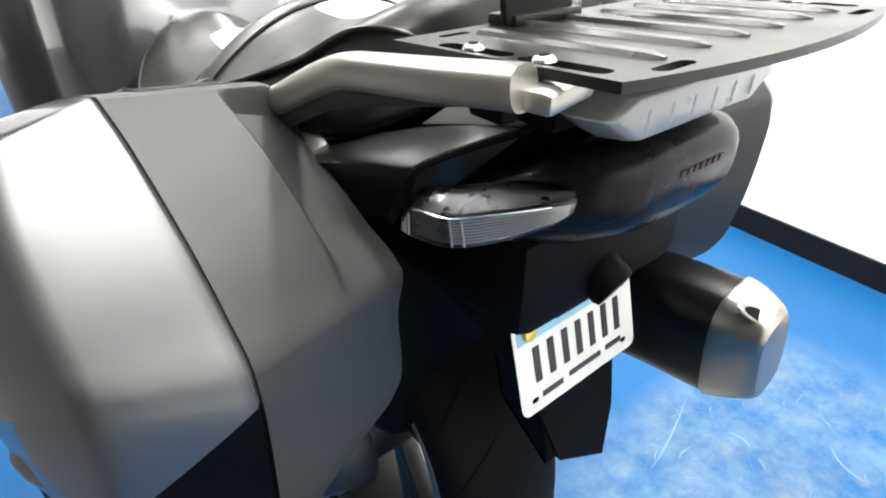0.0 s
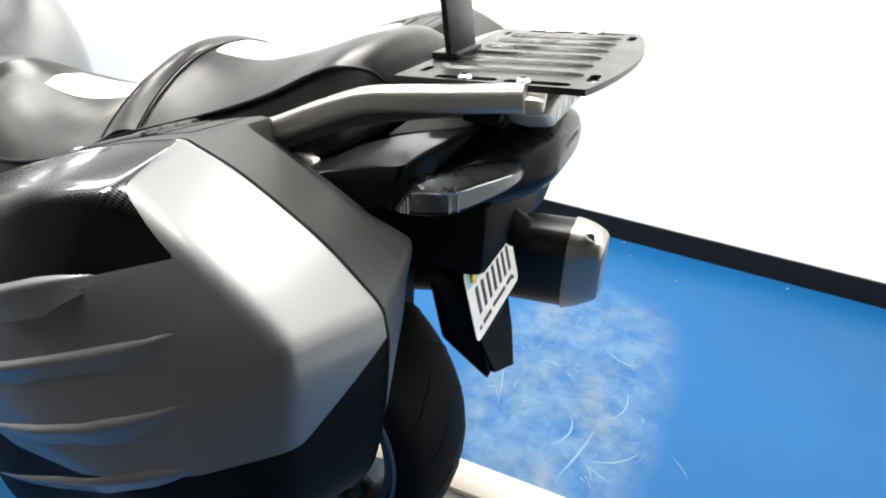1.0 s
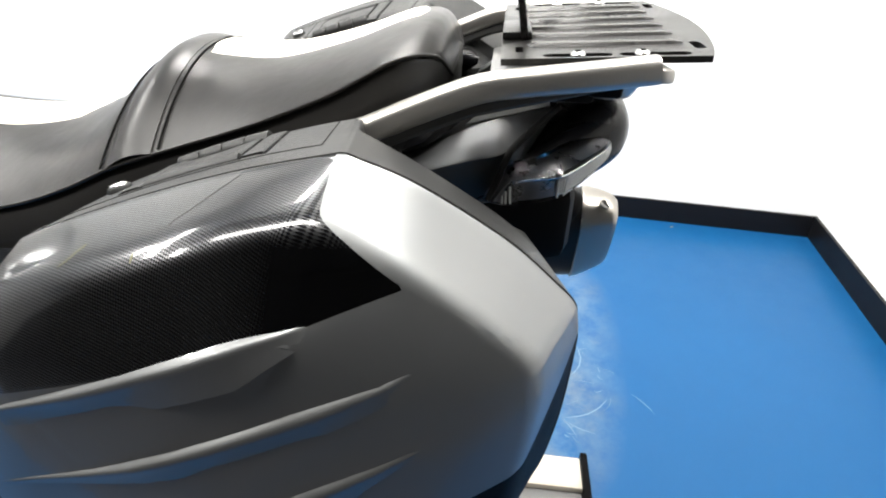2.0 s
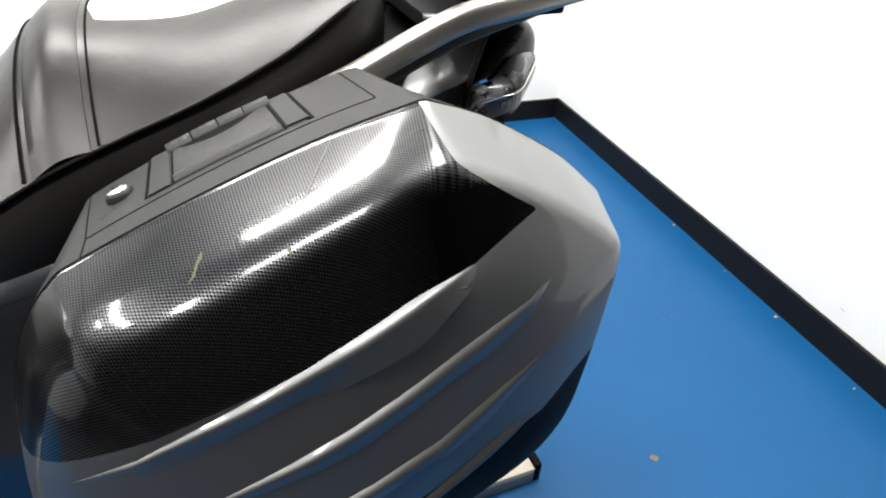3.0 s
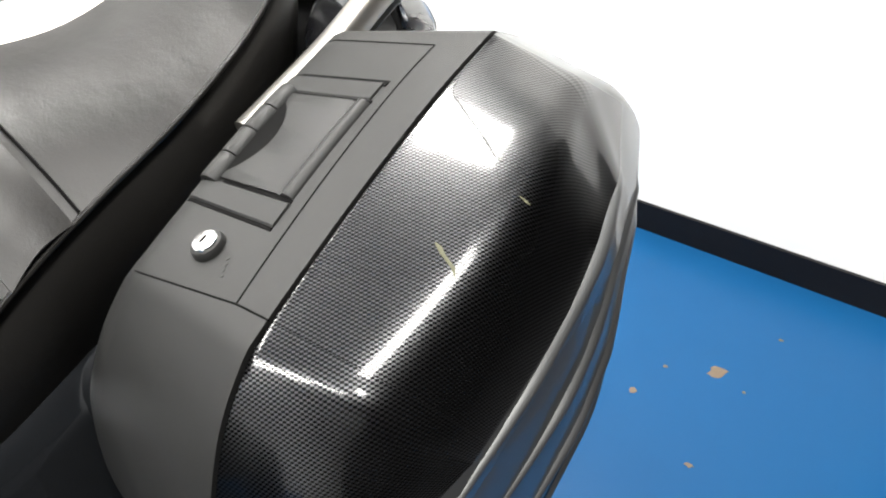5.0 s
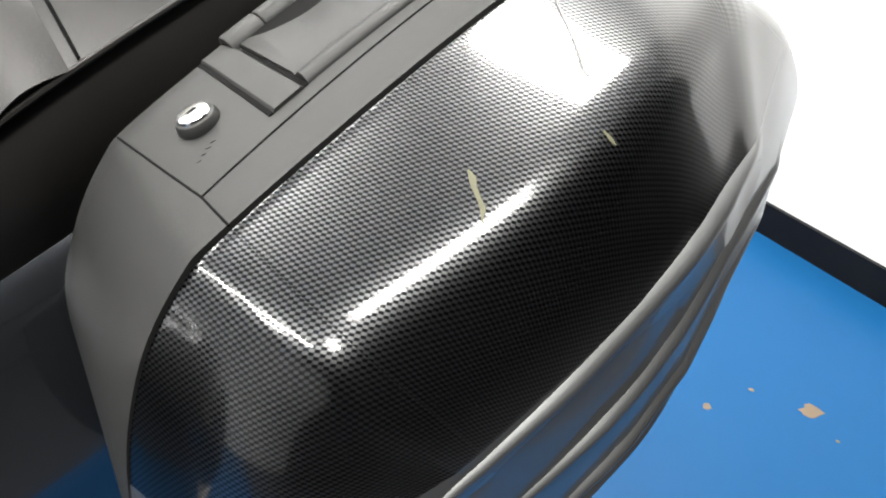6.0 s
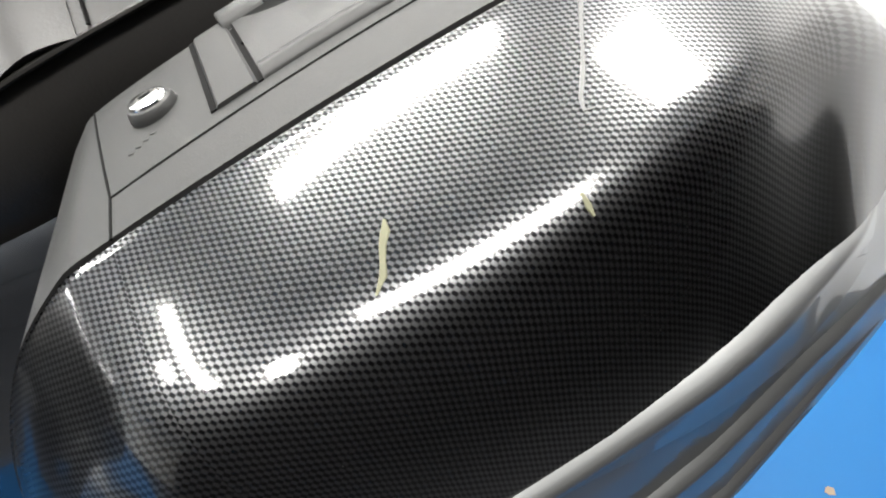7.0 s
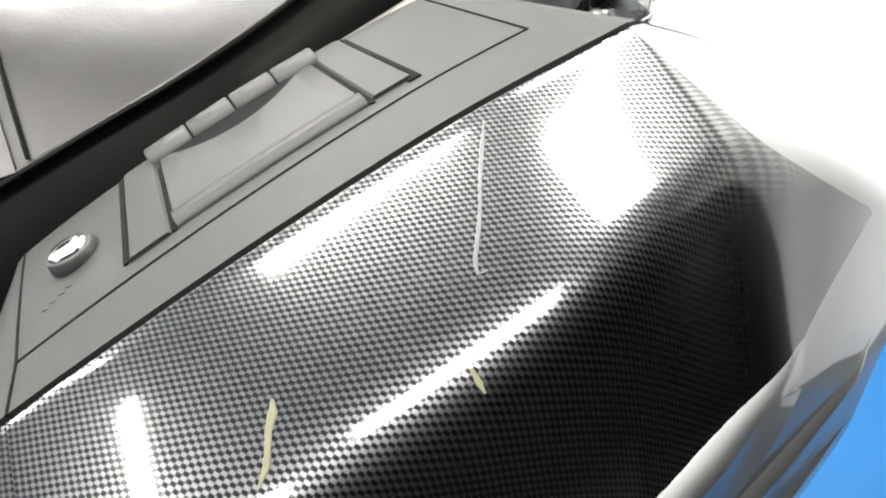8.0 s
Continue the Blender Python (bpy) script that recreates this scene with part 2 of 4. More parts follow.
def span_box(a, b, bevel=0.0):
    a, b = Vector(a), Vector(b)
    return box(tuple(abs(v) for v in (b - a)), Matrix.Translation((a + b) / 2), bevel)


def add_cyl(bm, r1, r2, depth, m=None, seg=24, bevel=0.0):
    g = bmesh.ops.create_cone(bm, cap_ends=True, segments=seg, radius1=r1, radius2=r2, depth=depth, matrix=m if m is not None else Matrix())
    if bevel:
        edges = [e for e in {e for v in g["verts"] for e in v.link_edges} if any(len(f.verts) > 4 for f in e.link_faces)]
        bmesh.ops.bevel(bm, geom=edges, offset=bevel, segments=2, affect="EDGES", profile=0.5)
    return bm


def spline(points, steps, closed=False):
    """Catmull-Rom through points (any dimension), steps pieces for each span."""
    pts = [np.array(p, float) for p in points]
    n = len(pts)
    out = []
    for i in range(n if closed else n - 1):
        if closed:
            p0, p1, p2, p3 = pts[i - 1], pts[i], pts[(i + 1) % n], pts[(i + 2) % n]
        else:
            p1, p2 = pts[i], pts[i + 1]
            p0 = pts[i - 1] if i else 2 * p1 - p2
            p3 = pts[i + 2] if i + 2 < n else 2 * p2 - p1
        for k in range(steps):
            u = k / steps
            out.append(0.5 * (2 * p1 + (p2 - p0) * u + (2 * p0 - 5 * p1 + 4 * p2 - p3) * u * u + (3 * p1 - p0 - 3 * p2 + p3) * u ** 3))
    if not closed:
        out.append(pts[-1])
    return out


def loft(rings, closed=True, cap0=True, cap1=True, uv=False):
    """A skin over rings of equally many points. uv: girth and length in metres."""
    bm = bmesh.new()
    vs = [[bm.verts.new(tuple(p)) for p in ring] for ring in rings]
    layer = bm.loops.layers.uv.new("UVMap") if uv else None
    n = len(rings[0])
    if uv:
        along = [0.0]
        for i in range(n):
            along.append(along[-1] + float(np.linalg.norm(np.array(rings[0][(i + 1) % n]) - np.array(rings[0][i]))))
        cross = [[0.0] * (n + 1)]
        for a, b in zip(rings, rings[1:]):
            step = [float(np.linalg.norm(np.array(b[i % n]) - np.array(a[i % n]))) for i in range(n + 1)]
            cross.append([c + s for c, s in zip(cross[-1], step)])
    for r in range(len(rings) - 1):
        for i in range(n if closed else n - 1):
            j = (i + 1) % n
            f = bm.faces.new((vs[r][i], vs[r][j], vs[r + 1][j], vs[r + 1][i]))
            if uv:
                for loop, (a, b) in zip(f.loops, ((r, i), (r, i + 1), (r + 1, i + 1), (r + 1, i))):
                    loop[layer].uv = (along[b], cross[a][b])
    if closed and cap0:
        bm.faces.new(vs[0][::-1])
    if closed and cap1:
        bm.faces.new(vs[-1])
    return bm


def sweep(path, profile, up=(0, 0, 1), scale=None):
    """Carries a closed profile of (side, up) points along a path of 3D points."""
    rings, pts = [], [Vector(p) for p in path]
    for i, p in enumerate(pts):
        d = (pts[min(i + 1, len(pts) - 1)] - pts[max(i - 1, 0)]).normalized()
        side = d.cross(Vector(up)).normalized()
        top = side.cross(d)
        k = scale[i] if scale is not None else 1.0
        rings.append([p + side * a * k + top * b * k for a, b in profile])
    return loft(rings)


def round_profile(w, h, r, seg=3):
    out = []
    for cx, cy, a0 in ((w / 2 - r, h / 2 - r, 0), (-w / 2 + r, h / 2 - r, 90), (-w / 2 + r, -h / 2 + r, 180), (w / 2 - r, -h / 2 + r, 270)):
        for k in range(seg + 1):
            a = radians(a0 + 90 * k / seg)
            out.append((cx + r * math.cos(a), cy + r * math.sin(a)))
    return out


def circle(r, n=16):
    return [(r * math.cos(2 * math.pi * k / n), r * math.sin(2 * math.pi * k / n)) for k in range(n)]


def plate_mesh(outline, z0, z1, holes=()):
    """A flat sheet with an outline and holes, between two heights."""
    bm = bmesh.new()
    edges = []
    for loop in (outline, *holes):
        vs = [bm.verts.new((x, y, z1)) for x, y in loop]
        edges += [bm.edges.new((vs[i], vs[(i + 1) % len(vs)])) for i in range(len(vs))]
    bmesh.ops.triangle_fill(bm, use_beauty=True, use_dissolve=False, edges=edges)
    g = bmesh.ops.extrude_face_region(bm, geom=list(bm.faces))
    bmesh.ops.translate(bm, vec=(0, 0, z0 - z1), verts=[v for v in g["geom"] if isinstance(v, bmesh.types.BMVert)])
    return bm


def slot(x, y, length, width, turn=0, seg=5):
    out = []
    for s in (1, -1):
        for k in range(seg + 1):
            a = radians(-90 + 180 * k / seg) + (0 if s > 0 else math.pi)
            px, py = s * (length - width) / 2 + width / 2 * math.cos(a), width / 2 * math.sin(a)
            c, q = math.cos(radians(turn)), math.sin(radians(turn))
            out.append((x + px * c - py * q, y + px * q + py * c))
    return out


# ---- the room ----
def room_box(name, a, b, material, label, category):
    ob = finish(name, span_box(a, b), material)
    ob.matrix_world = ROOM
    return tagged(ob, label, category, kind="structure")


# added out of view: a dark floor for the case's side to mirror
room_box("floor_unseen_dark", (X_LEFT - 0.2, Y_UNSEEN - 0.2, -0.12), (X_PAD, Y_FRONT + 0.2, 0), M["aisle"], "unseen dark floor added to darken reflections", "floor")
room_box("floor", (X_PAD, Y_BACK - 0.2, -0.12), (X_RIGHT + 0.2, Y_FRONT + 0.2, 0), M["floor"], "glossy blue painted concrete floor with scuffs", "floor")
room_box("wall_right", (X_RIGHT, Y_BACK - 0.15, 0), (X_RIGHT + 0.15, Y_FRONT + 0.15, Z_TOP), M["wall"], "plain white painted wall with small scuffs", "wall")
room_box("wall_back", (X_BAY, Y_BACK - 0.15, 0), (X_RIGHT, Y_BACK, Z_TOP), M["wall"], "plain white painted wall behind the motorcycle", "wall")
# added dark walls and ceiling, unseen, that keep the case's reflections black
room_box("wall_unseen_end", (X_LEFT, Y_UNSEEN - 0.15, 0), (X_BAY, Y_UNSEEN, Z_TOP), M["dark_wall"], "unseen dark end wall added to darken reflections", "wall")
room_box("wall_unseen_side", (X_BAY, Y_UNSEEN - 0.15, 0), (X_BAY + 0.15, Y_BACK - 0.15, Z_TOP), M["dark_wall"], "unseen dark side wall added to darken reflections", "wall")
room_box("ceiling_unseen_dark", (X_LEFT - 0.15, Y_UNSEEN - 0.15, Z_TOP), (X_BAY, Y_FRONT + 0.15, Z_TOP + 0.1), M["dark_wall"], "unseen dark ceiling added to darken reflections", "ceiling")
room_box("wall_left", (X_LEFT - 0.15, Y_UNSEEN - 0.15, 0), (X_LEFT, Y_FRONT + 0.15, Z_TOP), M["dark_wall"], "unseen wall across the room, made dark for reflections", "wall")
room_box("wall_front", (X_LEFT, Y_FRONT, 0), (X_RIGHT, Y_FRONT + 0.15, Z_TOP), M["wall"], "plain white painted wall", "wall")
room_box("ceiling", (X_BAY, Y_BACK - 0.15, Z_TOP), (X_RIGHT + 0.15, Y_FRONT + 0.15, Z_TOP + 0.1), M["ceiling"], "white painted ceiling", "ceiling")
SK = 0.0928
for name, a, b in (("baseboard_right", (X_RIGHT - 0.012, Y_BACK + 0.012, 0), (X_RIGHT, Y_FRONT, SK)), ("baseboard_back", (X_BAY, Y_BACK, 0), (X_RIGHT, Y_BACK + 0.012, SK))):
    room_box(name, a, b, M["skirting"], "black rubber skirting along a white wall", "baseboard")

for x, y, length, width, watts, turn in LAMPS:
    fx = thing("ceiling_light", "white ceiling light with glowing tubes", "ceiling light", ROOM @ pose(x, y, Z_TOP, 0, 0, turn), "ceiling lights")
    part("housing", box((width + 0.06, length + 0.08, 0.06), pose(0, 0, -0.035), 0.008), M["fixture"], fx)

# ---- the side case ----
TURN = BIKE.inverted()

# the case's outline seen from its side, from the front of its top backwards and round: the seam between its halves (y, z),
# the outer crease, the outer face and the inner shell (x, y, z), and how round the crease is
CASE_SEAM = [(0.392, 0.912), (0.315, 0.943), (0.235, 0.970), (0.154, 0.990), (0.100, 0.968), (0.035, 0.928), (-0.024, 0.877), (-0.028, 0.832), (-0.023, 0.745), (-0.004, 0.668),
             (0.052, 0.612), (0.165, 0.566), (0.300, 0.520), (0.410, 0.500), (0.460, 0.560), (0.478, 0.690), (0.463, 0.797), (0.441, 0.862), (0.415, 0.898)]
CASE_CREASE = [(-0.463, 0.378, 0.9025), (-0.463, 0.300, 0.931), (-0.449, 0.226, 0.957), (-0.421, 0.150, 0.973), (-0.4235, 0.085, 0.942), (-0.420, 0.038, 0.910), (-0.415, 0.000, 0.880),
               (-0.415, -0.001, 0.835), (-0.420, 0.010, 0.745), (-0.424, 0.024, 0.680), (-0.430, 0.068, 0.631), (-0.442, 0.180, 0.585), (-0.453, 0.305, 0.535), (-0.458, 0.400, 0.507),
               (-0.462, 0.440, 0.575), (-0.465, 0.455, 0.695), (-0.468, 0.443, 0.790), (-0.468, 0.422, 0.848), (-0.465, 0.400, 0.880)]
CASE_OUTER = [(-0.489, 0.345, 0.850), (-0.488, 0.290, 0.868), (-0.483, 0.225, 0.888), (-0.469, 0.160, 0.908), (-0.461, 0.125, 0.893), (-0.455, 0.090, 0.868), (-0.452, 0.075, 0.843),
              (-0.453, 0.066, 0.810), (-0.455, 0.072, 0.740), (-0.459, 0.090, 0.688), (-0.463, 0.128, 0.652), (-0.471, 0.215, 0.615), (-0.480, 0.300, 0.575), (-0.486, 0.360, 0.560),
              (-0.488, 0.385, 0.620), (-0.490, 0.395, 0.710), (-0.490, 0.387, 0.780), (-0.490, 0.372, 0.820), (-0.489, 0.358, 0.840)]
CASE_INNER = [(-0.268, 0.396, 0.903), (-0.255, 0.315, 0.937), (-0.240, 0.238, 0.962), (-0.226, 0.186, 0.974), (-0.203, 0.120, 0.927), (-0.192, 0.060, 0.888), (-0.194, 0.028, 0.864),
              (-0.197, 0.034, 0.820), (-0.187, 0.050, 0.730), (-0.195, 0.090, 0.660), (-0.205, 0.150, 0.610), (-0.210, 0.235, 0.565), (-0.200, 0.310, 0.525), (-0.215, 0.405, 0.505),
              (-0.230, 0.448, 0.575), (-0.240, 0.466, 0.700), (-0.245, 0.460, 0.790), (-0.250, 0.440, 0.842), (-0.262, 0.418, 0.882)]
CASE_ROUND = [0.40, 0.30, 0.24, 0.16, 0.14, 0.14, 0.14, 0.14, 0.16, 0.22, 0.30, 0.35, 0.40, 0.45, 0.50, 0.50, 0.50, 0.50, 0.50]
CASE_CROWN = [0.0003, 0.0003, 0.0003, 0.0001] + [0.0] * 13 + [0.0001, 0.0002]

def seam_x(y):
    return -0.333 - 0.14 * y


def tight(points, corners=(3, 6), steps=6, soft=False):
    """A closed smooth line through points, with crisp corners at some of them."""
    pts, n = [], len(points)
    for i, p in enumerate(points):
        p = np.array(p, float)
        if i in corners:
            before, after = np.array(points[i - 1], float), np.array(points[(i + 1) % n], float)
            far, near = (0.16, 0.025) if i == 3 and not soft else (0.32, 0.06)
            pts += [p + (before - p) * far, p + (before - p) * near + (after - p) * near, p + (after - p) * far]
        else:
            pts.append(p)
    return spline(pts, steps, closed=True)


def case_lines():
    seam = [(seam_x(y), y, z) for y, z in CASE_SEAM]
    rest = [(r, h, 0) for r, h in zip(CASE_ROUND, CASE_CROWN)]
    return [tight(seam), tight(CASE_CREASE, soft=True), tight(CASE_OUTER, soft=True), tight(CASE_INNER), tight(rest)]


def mirrored(bm, flip):
    if flip:
        bmesh.ops.scale(bm, vec=(-1, 1, 1), verts=bm.verts)
        bmesh.ops.reverse_faces(bm, faces=bm.faces)
    return bm


def to_own(bm):
    bmesh.ops.transform(bm, matrix=TURN, verts=bm.verts)
    return bm


SEAM, CREASE, OUTER, INNER, ROUND = case_lines()


def lid_rings():
    n = len(SEAM)
    rings = [[], []]
    mid = np.mean(np.array(SEAM), axis=0)
    for s, c in zip(SEAM, CREASE):
        inward = (mid - s) * np.array([0, 1, 1])
        inward /= np.linalg.norm(inward)
        rings[0].append(s + inward * 0.004 + np.array([0.002, 0, 0]))
        rings[1].append(np.array(s) - np.array([0.0015, 0, 0]))
    lift = np.array([-0.1, 0.31, 0.945])
    for u in (0.04, 0.12, 0.25, 0.42, 0.60, 0.80):
        rings.append([s + (c - s) * (1 - r[0]) * u + lift * max(0.0, r[1]) * (1 - (2 * u - 1) ** 2) for s, c, r in zip(SEAM, CREASE, ROUND)])
    for u in (0.0, 0.2, 0.4, 0.6, 0.8, 1.0):
        ring = []
        for s, c, o, r in zip(SEAM, CREASE, OUTER, ROUND):
            a, b = s + (c - s) * (1 - r[0]), c + (o - c) * r[0]
            ring.append((1 - u) ** 2 * a + 2 * u * (1 - u) * c + u * u * b)
        rings.append(ring)
    rings.append([c + (o - c) * (0.35 + 0.5 * r[0]) for c, o, r in zip(CREASE, OUTER, ROUND)])
    rings.append(OUTER)
    centre = np.array([-0.496, 0.26, 0.740])
    for k, dx in ((0.25, 0.3), (0.55, 0.75), (0.82, 0.95)):
        rings.append([np.array([o[0] + (centre[0] - o[0]) * dx, *(o[1:] + (centre[1:] - o[1:]) * k)]) for o in OUTER])
    return rings


def cut(bm, co, no, keep_outside):
    g = bmesh.ops.bisect_plane(bm, geom=list(bm.verts) + list(bm.edges) + list(bm.faces), plane_co=co, plane_no=no, dist=1e-6,
                               clear_outer=not keep_outside, clear_inner=keep_outside)
    return bm


def joined(bm, other):
    """Takes the faces of another mesh in and welds the edge between them."""
    me = bpy.data.meshes.new("join")
    other.to_mesh(me)
    other.free()
    bm.from_mesh(me)
    bpy.data.meshes.remove(me)
    bmesh.ops.remove_doubles(bm, verts=bm.verts, dist=1e-5)
    return bm


def case_point(u, v, lift=0.0):
    """A place on the case's flat top: u from its rear corner (0) to the front (1), v from its inner edge (0) to the seam (1)."""
    a = np.array([-0.226, 0.186, 0.974]) * (1 - u) + np.array([-0.268, 0.396, 0.903]) * u
    b = np.array([-0.3546, 0.154, 0.989]) * (1 - u) + np.array([-0.388, 0.392, 0.912]) * u
    n = np.array([0.10, 0.31, 0.95])
    return a * (1 - v) + b * v + n * lift


def top_slab(u0, u1, v0, v1, lo, hi, bevel=0.0):
    """A strip lying on the case's top and following its curve."""
    b = bevel / 0.22
    nv, nu = 13, 7
    rows = []
    for v in np.linspace(v0, v1, nv):
        ring = [on_top(u0, v, lo), on_top(u0, v, hi - bevel)]
        ring += [on_top(u, v, hi) for u in np.linspace(u0 + b, u1 - b, nu)]
        ring += [on_top(u1, v, hi - bevel), on_top(u1, v, lo)]
        rows.append(ring)
    return loft(rows)


RIBS = [[(0.420, 0.802), (0.37, 0.826), (0.32, 0.848), (0.28, 0.865), (0.24, 0.882), (0.20, 0.898), (0.17, 0.909), (0.142, 0.917)],
        [(0.405, 0.740), (0.33, 0.774), (0.28, 0.796), (0.25, 0.809), (0.205, 0.828), (0.15, 0.850), (0.105, 0.871), (0.078, 0.884)],
        [(0.390, 0.674), (0.30, 0.716), (0.25, 0.740), (0.20, 0.761), (0.16, 0.777), (0.11, 0.800), (0.066, 0.827)],
        [(0.385, 0.592), (0.30, 0.640), (0.22, 0.682), (0.16, 0.712), (0.11, 0.735), (0.075, 0.755)]]
RIB_PROFILE = [(-0.0024, -0.026), (-0.0007, -0.019), (0.0010, -0.0132), (0.0027, -0.0082), (0.0044, -0.0050), (0.0053, -0.0028), (0.0051, -0.0010), (0.0041, 0.0003), (0.0020, 0.0016), (-0.0008, 0.0029), (-0.0044, 0.0043)]
RIB_TAIL = [(-0.0024, -0.026), (-0.0007, -0.019), (0.0010, -0.0132), (0.0024, -0.0082), (0.0036, -0.0050), (0.0042, -0.0028), (0.0041, -0.0008), (0.0033, 0.0010), (0.0019, 0.0028), (0.0002, 0.0048), (-0.0024, 0.0072)]      # flatter towards the rear


def tree_of(bm):
    bmesh.ops.recalc_face_normals(bm, faces=bm.faces)
    return BVHTree.FromBMesh(bm)


LID_TREE = tree_of(loft(lid_rings()))


def on_lid(y, z):
    """The place and the outward normal on the lid's outer side at a length and a height."""
    p, n, i, d = LID_TREE.ray_cast(Vector((-0.7, y, z)), Vector((1, 0, 0)))
    return p, (n if n.x < 0 else -n)


def shell_rings():
    """The inner half: from the seam inwards, with a pocket pressed into its rear slope: a crisp rim, a floor and a ramp at its foot."""
    shell = [[s + np.array([0.0022, 0, 0]) for s in SEAM]]
    top, low = np.array([0.165, 0.978]), np.array([0.0, 0.865])
    run = low - top
    for ring_at, sink in ((0.03, 0), (0.30, 0), (0.55, 0), ("rim", -0.020), ("rim", 0.0), ("rim", 0.012), ("rim", 0.028), ("rim", 0.045), ("rim", 0.065), ("rim", 0.12), ("rim", 0.22), (0.93, 1), (1.0, 1)):
        ring = []
        for s, i in zip(SEAM, INNER):
            f = run @ (s[1:] - top) / (run @ run)
            rim = 0.620 - 0.060 * min(1.0, max(0.0, f))
            u = rim + sink if ring_at == "rim" else ring_at
            p = s + (i - s) * u + np.array([0.0022 * (1 - u), 0, 0])
            off = abs((p[1:] - top) @ np.array([0.565, -0.825]))
            if off < 0.05 and s[2] > 0.86:
                step = min(1.0, max(0.0, (u - rim) / 0.050))
                depth = 0.0125 * step * step * (3 - 2 * step) + 0.022 * max(0.0, u - rim - 0.050)
                head = min(1.0, max(0.0, (f - 0.03) / 0.05))
                foot = min(1.0, max(0.0, (1.04 - f) / 0.45))
                p = p - np.array([0, -0.54, 0.842]) * depth * head * foot
            ring.append(p)
        if ring_at == 1.0:
            mid = np.mean(np.array(ring), axis=0)
            ring = [mid + (p - mid) * np.array([1, 0.985, 0.985]) for p in ring]
        shell.append(ring)
    return shell


SHELL_TREE = tree_of(loft(shell_rings()))
UP = Vector((0.10, 0.31, 0.95)).normalized()


def on_top(u, v, lift=0.0):
    """The same as case_point, but on the shell's true surface."""
    p = Vector(case_point(u, v, 0.0))
    hit = SHELL_TREE.ray_cast(p + UP * 0.05, -UP)[0]
    return np.array((hit if hit is not None and (hit - p).length < 0.03 else p) + UP * lift)


def side_case(flip, label, group):
    ob = thing("side_case", label, "motorcycle luggage", BIKE, group)

    def put(name, bm, material, lab="", smooth=35, parent=None):
        to_own(bm)
        mirrored(bm, flip)
        return part(name, bm, material, parent if parent is not None else ob, lab, smooth)

    rings = lid_rings()
    full = loft(rings, cap0=True, cap1=True, uv=True)
    # boundaries of the three finishes
    a, b, c = Vector((-0.352, 0.154, 0.987)), Vector((-0.420, 0.151, 0.972)), Vector((-0.434, 0.086, 0.931))
    rear_no = (b - a).cross(c - a).normalized()
    if rear_no.y < 0:
        rear_no = -rear_no
    rib_no = Vector((0, 0.345, 1.0)).normalized()
    rib_co = Vector((0, 0.143, 0.916))
    low_no = Vector((0, 0.47, 1.0)).normalized()
    low_co = Vector((0, 0.1, 0.733))
    diag_no = Vector((-0.0908, 0, 0.100)).normalized()
    diag_co = Vector((-0.420, 0.013, 0.768))
    panel = cut(cut(full.copy(), a, rear_no, True), rib_co, rib_no, True)
    corner, rear_edge, rib_edge = Vector((-0.4305, 0.0868, 0.9325)), Vector((0, 0.80, 0.58)), Vector((0, 0.915, -0.335))
    carbon, off = panel, []
    for k in (0.28, 0.72):
        no = (rear_no.normalized() * (1 - k) + rib_no * k).normalized()
        co = corner + (rear_edge * (1 - k) + rib_edge * k).normalized() * 0.0065
        off.append(cut(carbon.copy(), co, no, False))
        carbon = cut(carbon, co, no, True)
    lower = joined(cut(full.copy(), low_co, low_no, False), cut(cut(full.copy(), low_co, low_no, True), diag_co, diag_no, False))
    rear = cut(cut(cut(full.copy(), a, rear_no, False), low_co, low_no, True), diag_co, diag_no, True)
    body = cut(cut(cut(full.copy(), a, rear_no, True), rib_co, rib_no, False), low_co, low_no, True)
    body = joined(cut(body, diag_co, diag_no, True), rear)
    for piece in off:
        body = joined(body, piece)
    full.free()
    put("carbon_panel", carbon, M["carbon"], "glossy black carbon-weave cover panel", 75)
    put("painted_lid", body, M["silver"], "silver painted outer lid", 28)
    put("lower_trim", lower, M["black"], "black plastic lower trim", 40)
    # inner shell
    put("inner_shell", loft(shell_rings()), M["plastic"], "matte black plastic inner half", 32)
    gap = [[s + np.array([x, 0, 0]) + (np.mean(np.array(SEAM), axis=0) - s) * np.array([0, 0.022, 0.022]) for s in SEAM] for x in (0.004, -0.002)]
    put("seam_gasket", loft(gap), M["gap"])
    # ribs pressed into the lid
    for rib in RIBS:
        line = [on_lid(y, z) for y, z in spline(rib, 6)]
        n = len(line)
        line = [(p, sum((line[j][1] for j in range(max(0, i - 8), min(n, i + 9))), Vector()).normalized()) for i, (p, _) in enumerate(line)]
        rings_r = []
        for i, (p, nrm) in enumerate(line):
            d = (line[min(i + 1, n - 1)][0] - line[max(i - 1, 0)][0]).normalized()
            up = nrm.cross(d).normalized()
            up = up if up.z > 0 else -up
            k = min(1.0, 0.10 + 2.6 * i / n, 0.10 + 3.5 * (n - 1 - i) / n)
            flat = 0.85 * min(1.0, max(0.0, (i / n - 0.30) / 0.40))
            prof = [(a + (c - a) * flat, b + (e - b) * flat) for (a, b), (c, e) in zip(RIB_PROFILE, RIB_TAIL)]
            rings_r.append([p + nrm * (a * k - 0.0008 * (1 - k)) + up * b * (0.25 + 0.75 * k) for a, b in prof])
        put("rib", loft(rings_r), M["silver"], "", 60)
    # top: handle with two legs, a segmented grip, a sunk middle panel and fine joints
    dark = M["gap"]
    for u, v0 in ((0.281, 0.06), (0.370, 0.14), (0.733, 0.20), (0.818, 0.05)):
        put("slot", top_slab(u - 0.0050, u + 0.0050, v0, 0.685, -0.004, 0.0007, 0), dark)
